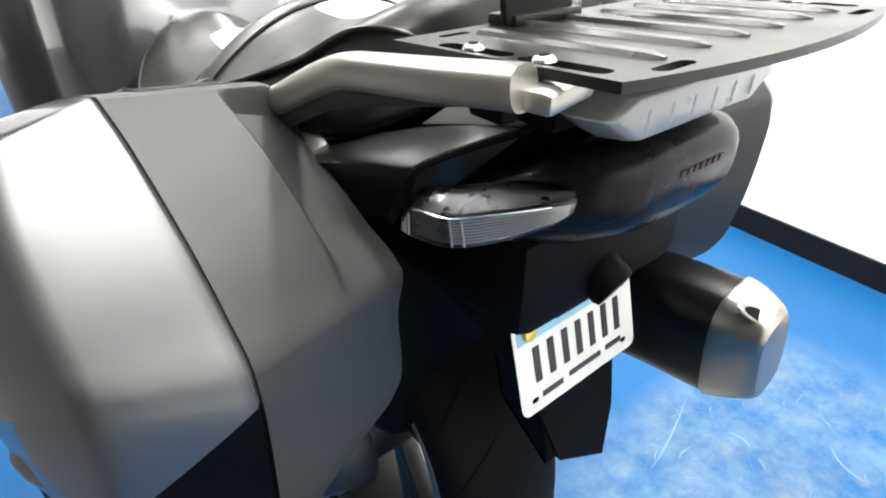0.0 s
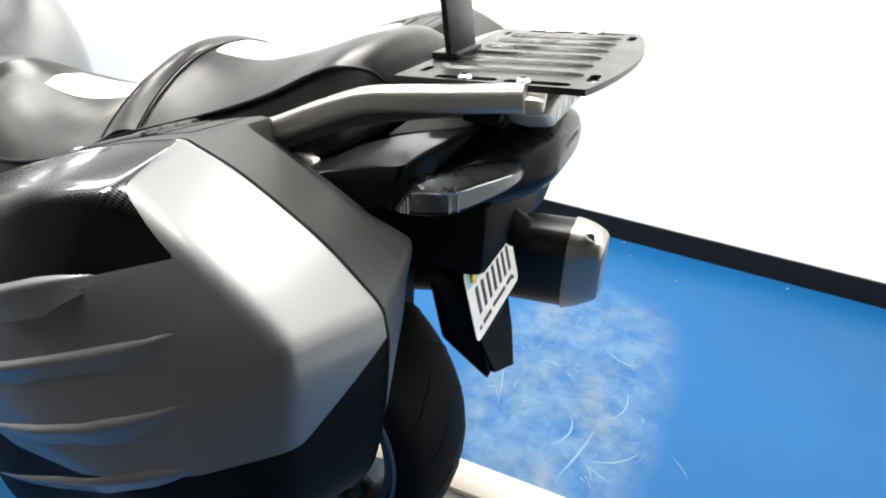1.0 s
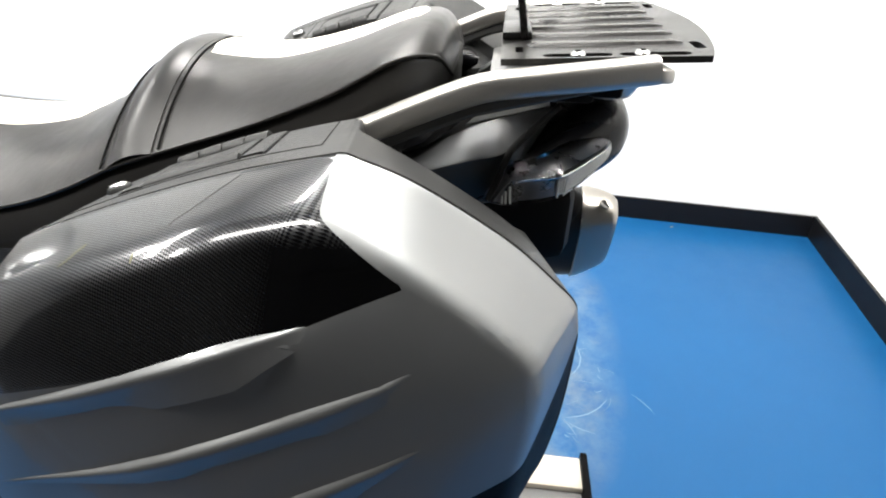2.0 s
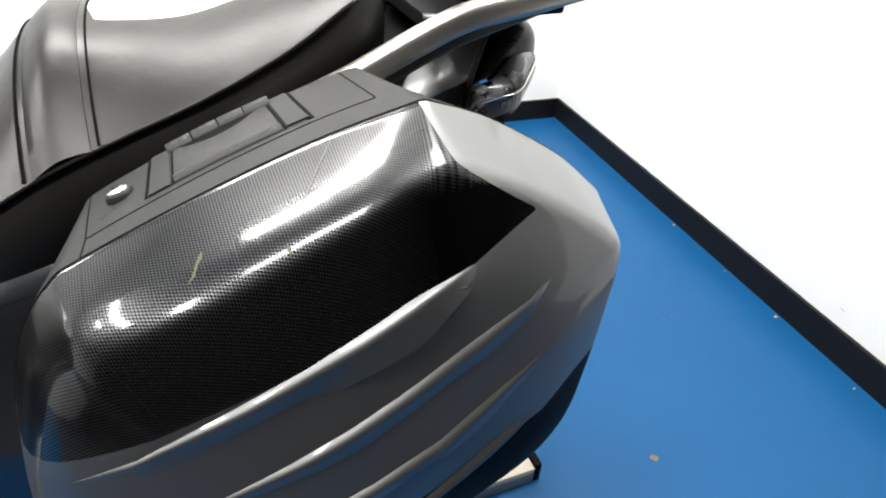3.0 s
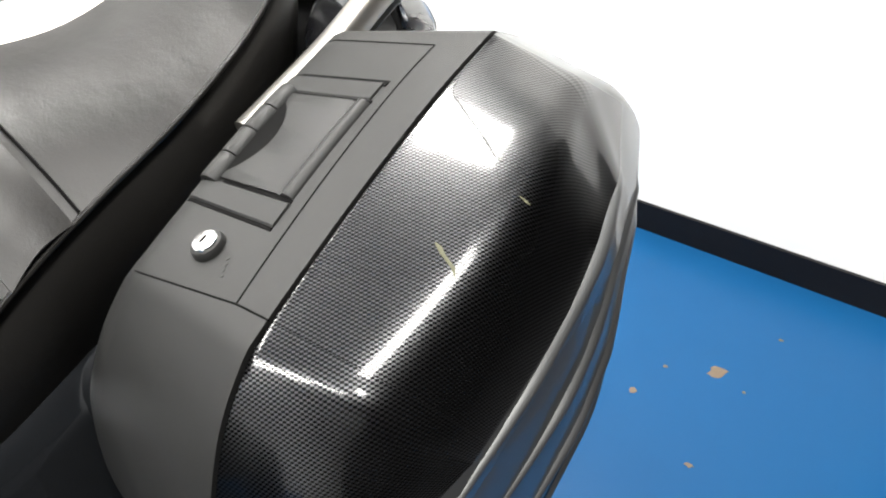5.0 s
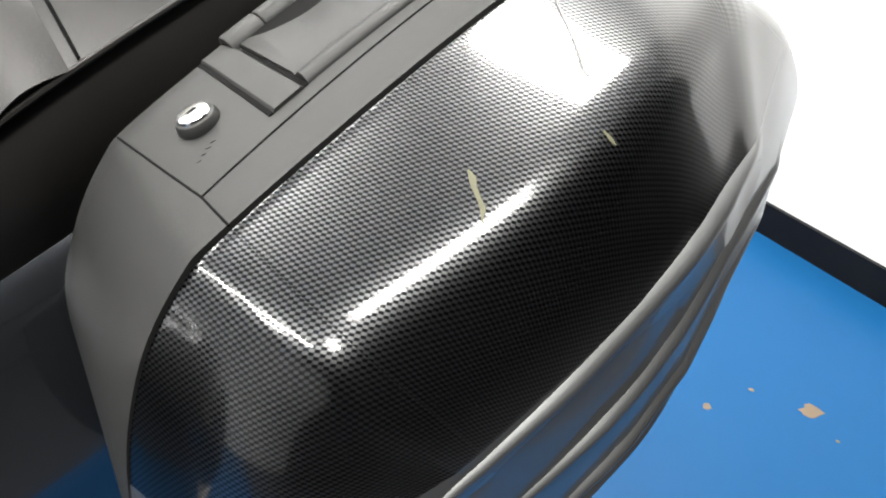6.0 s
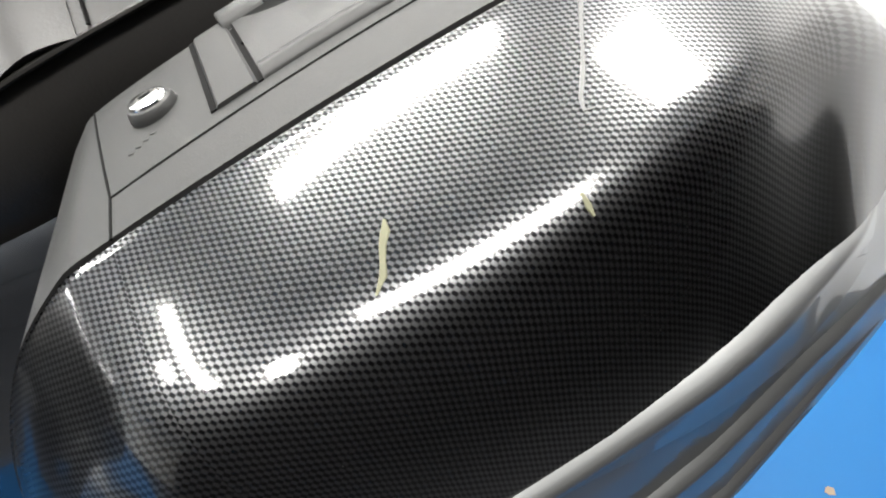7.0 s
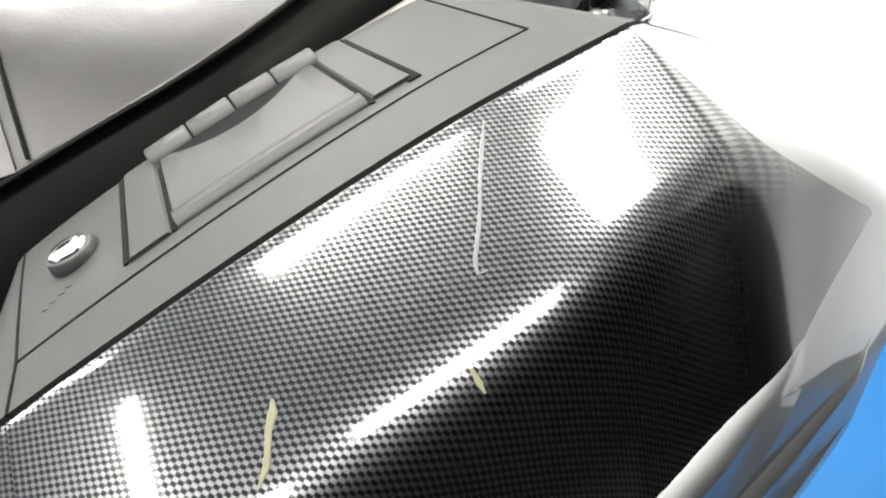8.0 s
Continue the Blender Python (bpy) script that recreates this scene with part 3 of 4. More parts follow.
    put("slot", top_slab(0.281, 0.300, 0.640, 0.685, -0.004, 0.0008, 0), dark)
    handle = put("handle", top_slab(0.287, 0.364, 0.045, 0.665, -0.004, 0.0016, 0.0010), M["plastic"], "black folding carry handle")
    put("leg", top_slab(0.739, 0.812, 0.045, 0.685, -0.004, 0.0016, 0.0010), M["plastic"], parent=handle)
    # the middle panel, hollowed out beside the grip, with a rolled edge along its outer side
    n = 16
    rows = []
    for i in range(n + 1):
        u = 0.3765 + (0.7265 - 0.3765) * i / n
        v = 0.16 + 0.13 * math.sin(math.pi * min(1.0, max(0.0, (i / n - 0.10) / 0.84))) ** 0.8
        rows.append([on_top(u, v, -0.003), on_top(u, v, 0.0008), on_top(u, v + 0.012, 0.0018), on_top(u, 0.575, 0.0018), on_top(u, 0.590, 0.0006), on_top(u, 0.602, 0.0016),
                     on_top(u, 0.622, 0.0036), on_top(u, 0.640, 0.0040), on_top(u, 0.658, 0.0034), on_top(u, 0.676, 0.0014), on_top(u, 0.682, 0.0002), on_top(u, 0.682, -0.003)])
    put("panel", loft(rows), M["plastic"], parent=handle)
    # no real recess: a near-black sheet on the shell gives its shade
    put("hollow_shade", top_slab(0.372, 0.731, 0.06, 0.37, -0.002, 0.0014, 0), dark, parent=handle)
    grip = [on_top(u, v, -0.0030) for u, v in ((0.352, 0.115), (0.452, 0.110), (0.550, 0.105), (0.650, 0.103), (0.748, 0.100))]
    for p, q in zip(grip, grip[1:]):
        d = q - p
        put("grip", sweep([p + d * t for t in (0.012, 0.022, 0.06, 0.94, 0.978, 0.988)], circle(0.0090, 20), scale=[0.80, 0.94, 1, 1, 0.94, 0.80]), M["plastic"], parent=handle)
    put("hinge_rod", sweep([grip[0], (grip[0] + grip[-1]) / 2, grip[-1]], circle(0.0056, 12)), dark, parent=handle)
    for (u0, v0), (u1, v1) in (((1.055, 0.04), (1.003, 0.775)), ((1.003, 0.775), (0.085, 0.737)), ((0.085, 0.737), (0.070, 0.03)), ((1.003, 0.775), (1.0, 0.985))):
        line = [on_top(u0 + (u1 - u0) * t, v0 + (v1 - v0) * t, 0.0) for t in np.linspace(0, 1, 13)]
        put("joint", sweep(line, round_profile(0.0011, 0.0011, 0.0003, 1)), dark)
    for i in range(4):
        at = on_top(0.965 - 0.014 * i, 0.60 - 0.012 * i, 0.0001)
        put("print_bar", box((0.0011, 0.0024, 0.0004), Matrix.Translation(at) @ UP.to_track_quat("Z", "Y").to_matrix().to_4x4()), M["moulded"])
    # lock
    at, nrm = Vector(on_top(0.915, 0.408, 0.0)), UP
    base = Matrix.Translation(at) @ nrm.to_track_quat("Z", "Y").to_matrix().to_4x4()
    lock = put("lock", add_cyl(bmesh.new(), 0.0112, 0.0098, 0.0056, base @ pose(0, 0, 0.0016), 32, 0.0012), M["plastic"], "key lock with chrome face")
    put("ring", add_cyl(bmesh.new(), 0.0086, 0.0078, 0.0024, base @ pose(0, 0, 0.0050), 32, 0.0008), M["chrome"], "chrome ring of the lock", parent=lock)
    put("face", add_cyl(bmesh.new(), 0.0060, 0.0056, 0.0014, base @ pose(0, 0, 0.0060, 5, 0, 0), 28, 0.0005), M["bolt"], "bright key face", parent=lock)
    put("keyhole", box((0.0014, 0.0052, 0.0010), base @ pose(0, 0, 0.0066, 5, 0, 20)), dark, parent=lock)
    return ob


def smear(case, points, width, material, label):
    """A thin dried mark lying on the left case's lid, along points in the room."""
    line = []
    for p in points:
        hit, nrm, i, d = LID_TREE.find_nearest(Vector(p))
        line.append((hit, nrm if nrm.z > -0.2 else -nrm))
    rings_m = []
    for i, (p, nrm) in enumerate(line):
        d = (line[min(i + 1, len(line) - 1)][0] - line[max(i - 1, 0)][0]).normalized()
        side = nrm.cross(d).normalized() * width * (0.5 + 0.9 * random.random()) * (0.3 if i in (0, len(line) - 1) else 1.0)
        rings_m.append([p - side - nrm * 0.0002, p - side * 0.6 + nrm * 0.0004, p + side * 0.6 + nrm * 0.0004, p + side - nrm * 0.0002])
    bm = to_own(loft(rings_m))
    return part("smear", bm, material, case, label, 40)


left_case = side_case(False, "silver side case with black carbon-weave panel, latched shut", "side cases")
right_case = side_case(True, "silver side case on the far flank of the motorcycle", "side cases")

for part_ob in right_case.children_recursive:      # its flat foot ends over the muffler
    for v in part_ob.data.vertices:
        v.co.z = max(v.co.z, 0.632)
right_case.matrix_world = BIKE @ pose(-0.003, 0, 0.028, 0, -2.4, 0)      # the machine leans on its stand

for pts, w, m, lab in (
        ([(-0.430, 0.313, 0.936), (-0.434, 0.314, 0.935), (-0.438, 0.316, 0.934), (-0.442, 0.317, 0.932), (-0.446, 0.318, 0.930), (-0.450, 0.321, 0.927)], 0.0015, "yellow_mark", "dried yellow smear"),
        ([(-0.449, 0.262, 0.946), (-0.452, 0.261, 0.943), (-0.454, 0.260, 0.940)], 0.0016, "yellow_mark", "dried yellow smear"),
        ([(-0.372, 0.2240, 0.971), (-0.383, 0.2295, 0.968), (-0.393, 0.2345, 0.965), (-0.403, 0.2390, 0.962), (-0.412, 0.2435, 0.960), (-0.4215, 0.2490, 0.957), (-0.4260, 0.2500, 0.9555), (-0.4265, 0.2470, 0.9560)], 0.0008, "grey_mark", "pale dried smear")):
    smear(left_case, pts, w, M[m], lab)

# ---- the motorcycle ----
bike = thing("motorcycle", "grey touring motorcycle parked on a low ramp tray", "motorcycle", BIKE)

SEAT = [  # y, height of the middle, half width, height of the piping, drop of the side
    (0.135, 1.000, 0.075, 0.985, 0.04), (0.150, 1.032, 0.110, 1.010, 0.06), (0.185, 1.034, 0.138, 1.010, 0.09), (0.250, 1.010, 0.156, 0.976, 0.10),
    (0.330, 0.988, 0.170, 0.944, 0.10), (0.400, 0.986, 0.175, 0.920, 0.10), (0.445, 0.988, 0.180, 0.905, 0.10), (0.480, 0.974, 0.185, 0.892, 0.10),
    (0.530, 0.930, 0.188, 0.868, 0.10), (0.600, 0.897, 0.187, 0.842, 0.10), (0.700, 0.884, 0.182, 0.820, 0.10), (0.800, 0.890, 0.160, 0.820, 0.09),
    (0.880, 0.900, 0.125, 0.838, 0.08), (0.930, 0.905, 0.090, 0.855, 0.06)]
SEAT_LINE = spline(SEAT, 6)


def seat_top(row, u):
    """x and z on the seat's top at u from -1 (one piping) to 1."""
    y, zc, w, ze, drop = row
    return w * u, ze + (zc - ze) * (1 - abs(u) ** 2.2)


top_rings = [[(seat_top(r, u)[0], r[0], seat_top(r, u)[1]) for u in np.linspace(-1, 1, 25)] + [(r[2] * 0.9, r[0], r[3] - 0.015), (-r[2] * 0.9, r[0], r[3] - 0.015)] for r in SEAT_LINE]
seat = part("seat", loft(top_rings), M["leather"], bike, "black vinyl stepped seat with cream inserts", 60)
side_rings = [[(s * w * k, y, ze - drop * d) for s in (1,) for k, d in ((0.96, 0.02), (1.005, 0.12), (0.99, 0.6), (0.93, 1.0))] + [(-w * k, y, ze - drop * d) for k, d in ((0.93, 1.0), (0.99, 0.6), (1.005, 0.12), (0.96, 0.02))] for y, zc, w, ze, drop in SEAT_LINE]
part("seat_side", loft(side_rings), M["leather_side"], bike, "black side skirt of the seat", 60)
for s in (-1, 1):
    part("piping", sweep([(s * r[2] * 1.003, r[0], r[3] - 0.001) for r in SEAT_LINE], circle(0.0021, 8)), M["leather"], seat)
for y0, y1, wide in ((0.165, 0.425, 0.29), (0.58, 0.80, 0.27)):
    rows = [r for r in SEAT_LINE if y0 <= r[0] <= y1]
    rings = []
    for i, r in enumerate(rows):
        k = i / (len(rows) - 1)
        wd = wide * (0.80 + 0.20 * math.sin(math.pi * k)) * (0.25 if i in (0, len(rows) - 1) else 1)
        us = np.linspace(-wd, wd, 15)
        rings.append([(seat_top(r, u)[0], r[0], seat_top(r, u)[1] + (0.0025 if 0 < i < len(rows) - 1 else 0.0) * (1 - abs(u / wd) ** 6)) for u in us] + [(seat_top(r, u)[0], r[0], seat_top(r, u)[1] - 0.004) for u in us[::-1]])
    part("insert", loft(rings), M["white_vinyl"], seat, "cream vinyl insert", 60)
band = [r for r in SEAT_LINE if 0.425 <= r[0] <= 0.485]
rings = [[(seat_top(r, u)[0] * 1.012, r[0], seat_top(r, u)[1] + 0.005 * math.sin(math.pi * i / (len(band) - 1)) + 0.0005) for u in np.linspace(-1, 1, 25)] + [(r[2] * 0.9, r[0], r[3] - 0.02), (-r[2] * 0.9, r[0], r[3] - 0.02)] for i, r in enumerate(band)]
part("strap", loft(rings), M["leather"], seat, "black padded band across the seat", 60)

for y in (0.4255, 0.4845):
    r = min(SEAT_LINE, key=lambda row: abs(row[0] - y))
    part("seam", sweep([(seat_top(r, u)[0] * 1.008, r[0], seat_top(r, u)[1] + 0.0008) for u in np.linspace(-0.99, 0.99, 31)], circle(0.0011, 6), up=(0, 1, 0)), M["gap"], seat)

# tank, fairing and windscreen ahead of the seat
tank = [[(w * math.copysign(abs(math.cos(k)) ** 0.55, math.cos(k)), y, 0.72 + (z - 0.72) * max(0.0, math.sin(k)) ** 0.55 - 0.08 * (math.sin(k) < -0.01)) for k in np.linspace(0, 2 * math.pi, 65)[:-1]]
        for y, w, z in spline([(0.90, 0.09, 0.90), (0.935, 0.17, 0.965), (0.99, 0.205, 1.03), (1.08, 0.222, 1.08), (1.20, 0.228, 1.10), (1.32, 0.22, 1.09), (1.40, 0.18, 1.02)], 6)]
part("fuel_tank", loft(tank), M["tank"], bike, "dark grey metallic fuel tank", 180)
fairing = [[(w * math.copysign(abs(math.cos(k)) ** 0.6, math.cos(k)), y, 0.68 + h * math.copysign(abs(math.sin(k)) ** 0.6, math.sin(k))) for k in np.linspace(0, 2 * math.pi, 33)[:-1]]
           for y, w, h in spline([(1.22, 0.22, 0.22), (1.30, 0.27, 0.30), (1.42, 0.29, 0.36), (1.55, 0.28, 0.36), (1.70, 0.20, 0.26), (1.80, 0.06, 0.10)], 4)]
part("fairing", loft(fairing), M["cowl"], bike, "grey metallic front fairing", 180)

# silver grab rails
for s in (-1, 1):
    line = spline([(0.197, 0.301, 0.920), (0.198, 0.262, 0.935), (0.1985, 0.205, 0.957), (0.199, 0.155, 0.9805), (0.1995, 0.115, 0.9980), (0.1995, 0.092, 1.0055), (0.198, 0.065, 1.0100), (0.193, 0.010, 1.0175), (0.185, -0.050, 1.0257)], 6)
    line = [(s * -1 * -p[0], p[1], p[2]) for p in line]
    section = [(0.0125 * math.copysign(abs(math.cos(k)) ** 0.75, math.cos(k)), 0.0125 * math.copysign(abs(math.sin(k)) ** 0.75, math.sin(k))) for k in np.linspace(0, 2 * math.pi, 25)[:-1]]
    rail = part("grab_rail", sweep(line, section), M["rail"], bike, "satin silver cast grab rail", 60)
    web = [(p[0] - s * 0.002, p[1], p[2] - 0.0125) for p in line if -0.01 < p[1] < 0.26]
    taper = [0.15 + 0.85 * min(1.0, (p[1] + 0.01) / 0.10) for p in web]
    part("rail_web", sweep(web, [(0.006, 0.002), (-0.006, 0.002), (-0.0075, -0.007), (-0.005, -0.0105), (0.005, -0.0105), (0.0075, -0.007)], scale=taper), M["moulded"], rail, "dark lower flange of the rail", 40)
    part("end_tab", box((0.052, 0.020, 0.013), pose(s * 0.160, -0.0525, 1.0195, 0, 0, s * -12), 0.004), M["rail"], rail)
    part("rail_bracket", box((0.016, 0.030, 0.014), pose(s * 0.168, -0.012, 1.002), 0.004), M["black"], rail)

# luggage rack
TILT = Matrix.Translation((0, 0, 1.030)) @ pose(0, 0, 0, -4.5, 0, 0)
out = [(-0.170, 0.085), (-0.172, -0.098)] + [(x, -0.098 - 0.024 * math.cos(x / 0.172 * math.pi / 2) ** 0.8) for x in np.linspace(-0.16, 0.16, 15)] + [(0.172, -0.098), (0.170, 0.085)]
holes = [slot(-0.159, 0.016, 0.062, 0.014, 90), slot(-0.159, -0.052, 0.062, 0.014, 90), slot(0.159, 0.016, 0.062, 0.014, 90), slot(0.159, -0.052, 0.062, 0.014, 90),
         slot(-0.125, -0.096, 0.034, 0.010, 0), slot(0.125, -0.096, 0.034, 0.010, 0), slot(-0.13, 0.068, 0.026, 0.008, 0), slot(0.13, 0.068, 0.026, 0.008, 0)]
bm = plate_mesh(out, -0.006, 0.0, holes)
bmesh.ops.transform(bm, matrix=TILT, verts=bm.verts)
rack = part("luggage_rack", bm, M["rack"], bike, "black steel luggage rack with slots", 35)
for i, x in enumerate((-0.115, -0.069, -0.023, 0.023, 0.069, 0.115)):
    bm = sweep([TILT @ Vector((x, y, 0.0005)) for y in (0.06, 0.055, -0.075, -0.085)], [(-0.006, -0.0005), (-0.004, 0.0025), (0, 0.0035), (0.004, 0.0025), (0.006, -0.0005)], scale=[0.3, 1, 1, 0.3])
    part("rib", bm, M["rack_rib"], rack)
for s in (-1, 1):
    for y in (0.016, -0.040):
        bolt = part("bolt", add_cyl(bmesh.new(), 0.0076, 0.0050, 0.0036, TILT @ pose(s * 0.160, y, 0.0019), 20, 0.0012), M["bolt"], rack, "bright domed bolt")
        part("socket", add_cyl(bmesh.new(), 0.0032, 0.0032, 0.001, TILT @ pose(s * 0.160, y, 0.0038), 6), M["gap"], bolt)
part("backrest_post", box((0.074, 0.008, 0.30), TILT @ pose(-0.051, 0.078, 0.15, -6, 0, 0), 0.003), M["rack"], bike, "flat black backrest post")
part("post_foot", box((0.075, 0.03, 0.008), TILT @ pose(-0.045, 0.070, 0.004), 0.002), M["rack"], bike)

# high brake light under the rack
M["frosted"] = surface("frosted_clear_lens", (0.24, 0.245, 0.24), 0.34, relief=0.1, vary=0.12, big=40, coat=0.4)
hexagon = [(-0.119, 0.991), (-0.096, 1.004), (0.096, 1.004), (0.119, 0.991), (0.086, 0.970), (-0.086, 0.970)]
lens = [[(x * k, y, 0.988 + (z - 0.988) * k) for x, z in hexagon] for y, k in ((-0.010, 0.96), (-0.030, 1.0), (-0.050, 0.93), (-0.056, 0.86))]
bm = loft(lens)
bmesh.ops.bevel(bm, geom=list(bm.edges), offset=0.0012, segments=1, affect="EDGES", profile=0.5)
lamp = part("brake_light", bm, M["frosted"], bike, "frosted white high brake light", 40)
for i in range(6):
    part("lens_rib", box((0.0030, 0.0008, 0.016), pose(-0.070 + 0.028 * i, -0.0560, 0.984), 0.0003, 1), M["shade"], lamp)
part("lamp_base", box((0.22, 0.05, 0.03), pose(0, 0.012, 0.985), 0.006), M["black"], lamp)


def skin(rows, steps=3):
    """Smooth closed loft over rows of (y, [(x, z), ...])."""
    return loft([[(x, y, z) for x, z in pts] for y, pts in rows])


# tail: painted side cowls, black middle
# y, then x and z of the flank's top edge, its ridge and its lower edge
COWL = spline([(0.235, 0.172, 0.905, 0.212, 0.890, 0.175, 0.835), (0.200, 0.176, 0.917, 0.207, 0.903, 0.176, 0.848), (0.160, 0.168, 0.930, 0.197, 0.916, 0.170, 0.858), (0.107, 0.130, 0.946, 0.1755, 0.926, 0.160, 0.876), (0.0687, 0.112, 0.955, 0.160, 0.934, 0.152, 0.9005), (0.0223, 0.097, 0.9635, 0.100, 0.9625, 0.098, 0.960)], 4)
middle, flank = [], {1: [], -1: []}
for y, tx, tz, rx, rz, lx, lz in COWL:
    middle.append((y, [(tx - 0.004, tz - 0.003), (lx - 0.008, lz + 0.006), (lx - 0.03, lz - 0.01), (0.03 - lx, lz - 0.01), (0.008 - lx, lz + 0.006), (0.004 - tx, tz - 0.003), (-0.05, tz - 0.016), (0.05, tz - 0.016)]))
    for s in (1, -1):
        flank[s].append((y, [(s * x, z) for x, z in ((tx, tz), (tx + (rx - tx) * 0.5, rz + (tz - rz) * 0.56), (rx - 0.002, rz + 0.0022), (rx, rz), (rx - 0.0015, rz - 0.0028), (lx, lz), (lx - 0.005, lz + 0.003), (tx - 0.005, tz - 0.004))]))
cowl = part("tail_cowl", skin(middle), M["black"], bike, "black middle of the tail under the rack", 30)
for s in (-1, 1):
    part("cowl_flank", skin(flank[s]), M["flank"], cowl, "grey metallic tail flank", 26)
    line = spline([(0.0985, 0.020, 0.963), (0.130, 0.044, 0.950), (0.1605, 0.067, 0.934), (0.170, 0.076, 0.912), (0.175, 0.086, 0.886)], 5)
    part("cowl_joint", sweep([(s * x, y, z) for x, y, z in line], circle(0.0035, 8)), M["gap"], cowl)
    blade = [(0.1195, 0.1150, 0.9440), (0.106, 0.088, 0.968), (0.092, 0.058, 0.977), (0.080, 0.034, 0.975), (0.0906, 0.0288, 0.9612), (0.106, 0.073, 0.9525)]
    part("cowl_blade", loft([[(s * (x + d), y, z + d) for x, y, z in blade] for d in (-0.003, 0.0, 0.0012)]), M["blade"], cowl, "light grey blade over the tail flank", 30)
    pod = []
    for y, x, z, hw, hh in spline([(0.205, 0.178, 0.931, 0.006, 0.005), (0.196, 0.175, 0.936, 0.016, 0.012), (0.172, 0.160, 0.944, 0.024, 0.017), (0.148, 0.145, 0.950, 0.026, 0.017), (0.128, 0.128, 0.956, 0.018, 0.012), (0.116, 0.118, 0.959, 0.007, 0.005)], 4):
        pod.append([(s * (x + hw * math.copysign(abs(math.cos(k)) ** 0.7, math.cos(k))), y, z + hh * math.copysign(abs(math.sin(k)) ** 0.7, math.sin(k))) for k in np.linspace(0, 2 * math.pi, 25)[:-1]])
    part("rail_pod", loft(pod), M["gloss"], cowl, "gloss black rounded cover under the rail", 60)
    part("rail_mount", box((0.016, 0.034, 0.018), pose(s * 0.182, 0.182, 0.923, 20, s * 20, s * 20), 0.004), M["rail"], cowl, "small cast mount")
panel = [(-0.100, 0.040), (-0.104, 0.080), (-0.090, 0.096), (0.090, 0.096), (0.104, 0.080), (0.100, 0.040)]
bm = loft([[(x * k, 0.085 + (y - 0.085) * k, 0.987 - 0.10 * y + dz) for x, y in panel] for k, dz in ((0.97, -0.012), (1.0, -0.009), (1.0, 0.001), (0.965, 0.004))])
part("tail_top", bm, M["cowl"], cowl, "light grey painted plate behind the seat", 40)
rows = []
for y, w, top, low in spline([(0.10, 0.160, 0.912, 0.855), (0.06, 0.150, 0.925, 0.858), (0.02, 0.130, 0.945, 0.862), (-0.011, 0.112, 0.958, 0.870), (-0.037, 0.095, 0.964, 0.882), (-0.055, 0.078, 0.958, 0.896), (-0.063, 0.06, 0.946, 0.910)], 4):
    h = (top - low) / 2
    rows.append((y, [(w * math.copysign(abs(math.cos(a)) ** 0.55, math.cos(a)), (top + low) / 2 + h * math.copysign(abs(math.sin(a)) ** 0.7, math.sin(a))) for a in np.linspace(0, 2 * math.pi, 25)[:-1]]))
tail = part("tail_unit", skin(rows), M["gloss"], bike, "gloss black tail light unit", 50)
for i in range(7):
    part("letter_bar", box((0.0055, 0.0012, 0.006), pose(-0.020 + 0.009 * i, -0.0632, 0.936, 8, 0, 0)), M["red_ink"], tail)

# turn signals: the lens's crest, lower edge and upper edge, from its front tip to its rear end
SIGNAL = [((0.1740, 0.0750, 0.8860), (0.1735, 0.0755, 0.8815), (0.1700, 0.0745, 0.8900)),
          ((0.1735, 0.0589, 0.9064), (0.1745, 0.0570, 0.8835), (0.1660, 0.0570, 0.9165)),
          ((0.1745, 0.0178, 0.9160), (0.1705, 0.0177, 0.8915), (0.1590, 0.0240, 0.9255)),
          ((0.1515, -0.0085, 0.9235), (0.1455, -0.0080, 0.9000), (0.1370, 0.0000, 0.9315)),
          ((0.1250, -0.0300, 0.9290), (0.1240, -0.0305, 0.9145), (0.1160, -0.0220, 0.9350)),
          ((0.1085, -0.0385, 0.9315), (0.1120, -0.0385, 0.9240), (0.1060, -0.0345, 0.9345))]
SIGNAL_ROWS = spline([[c for p in row for c in p] for row in SIGNAL], 4)


def signal_point(row, f, side, inward=0.0):
    """A point between the lens's crest (f 0) and its lower or upper edge (f 1 or -1)."""
    a, b = Vector(row[0:3]), Vector(row[3:6] if f >= 0 else row[6:9])
    p = a.lerp(b, abs(f)) + Vector((-0.62, 0.78, 0)) * inward
    return (side * p.x, p.y, p.z)


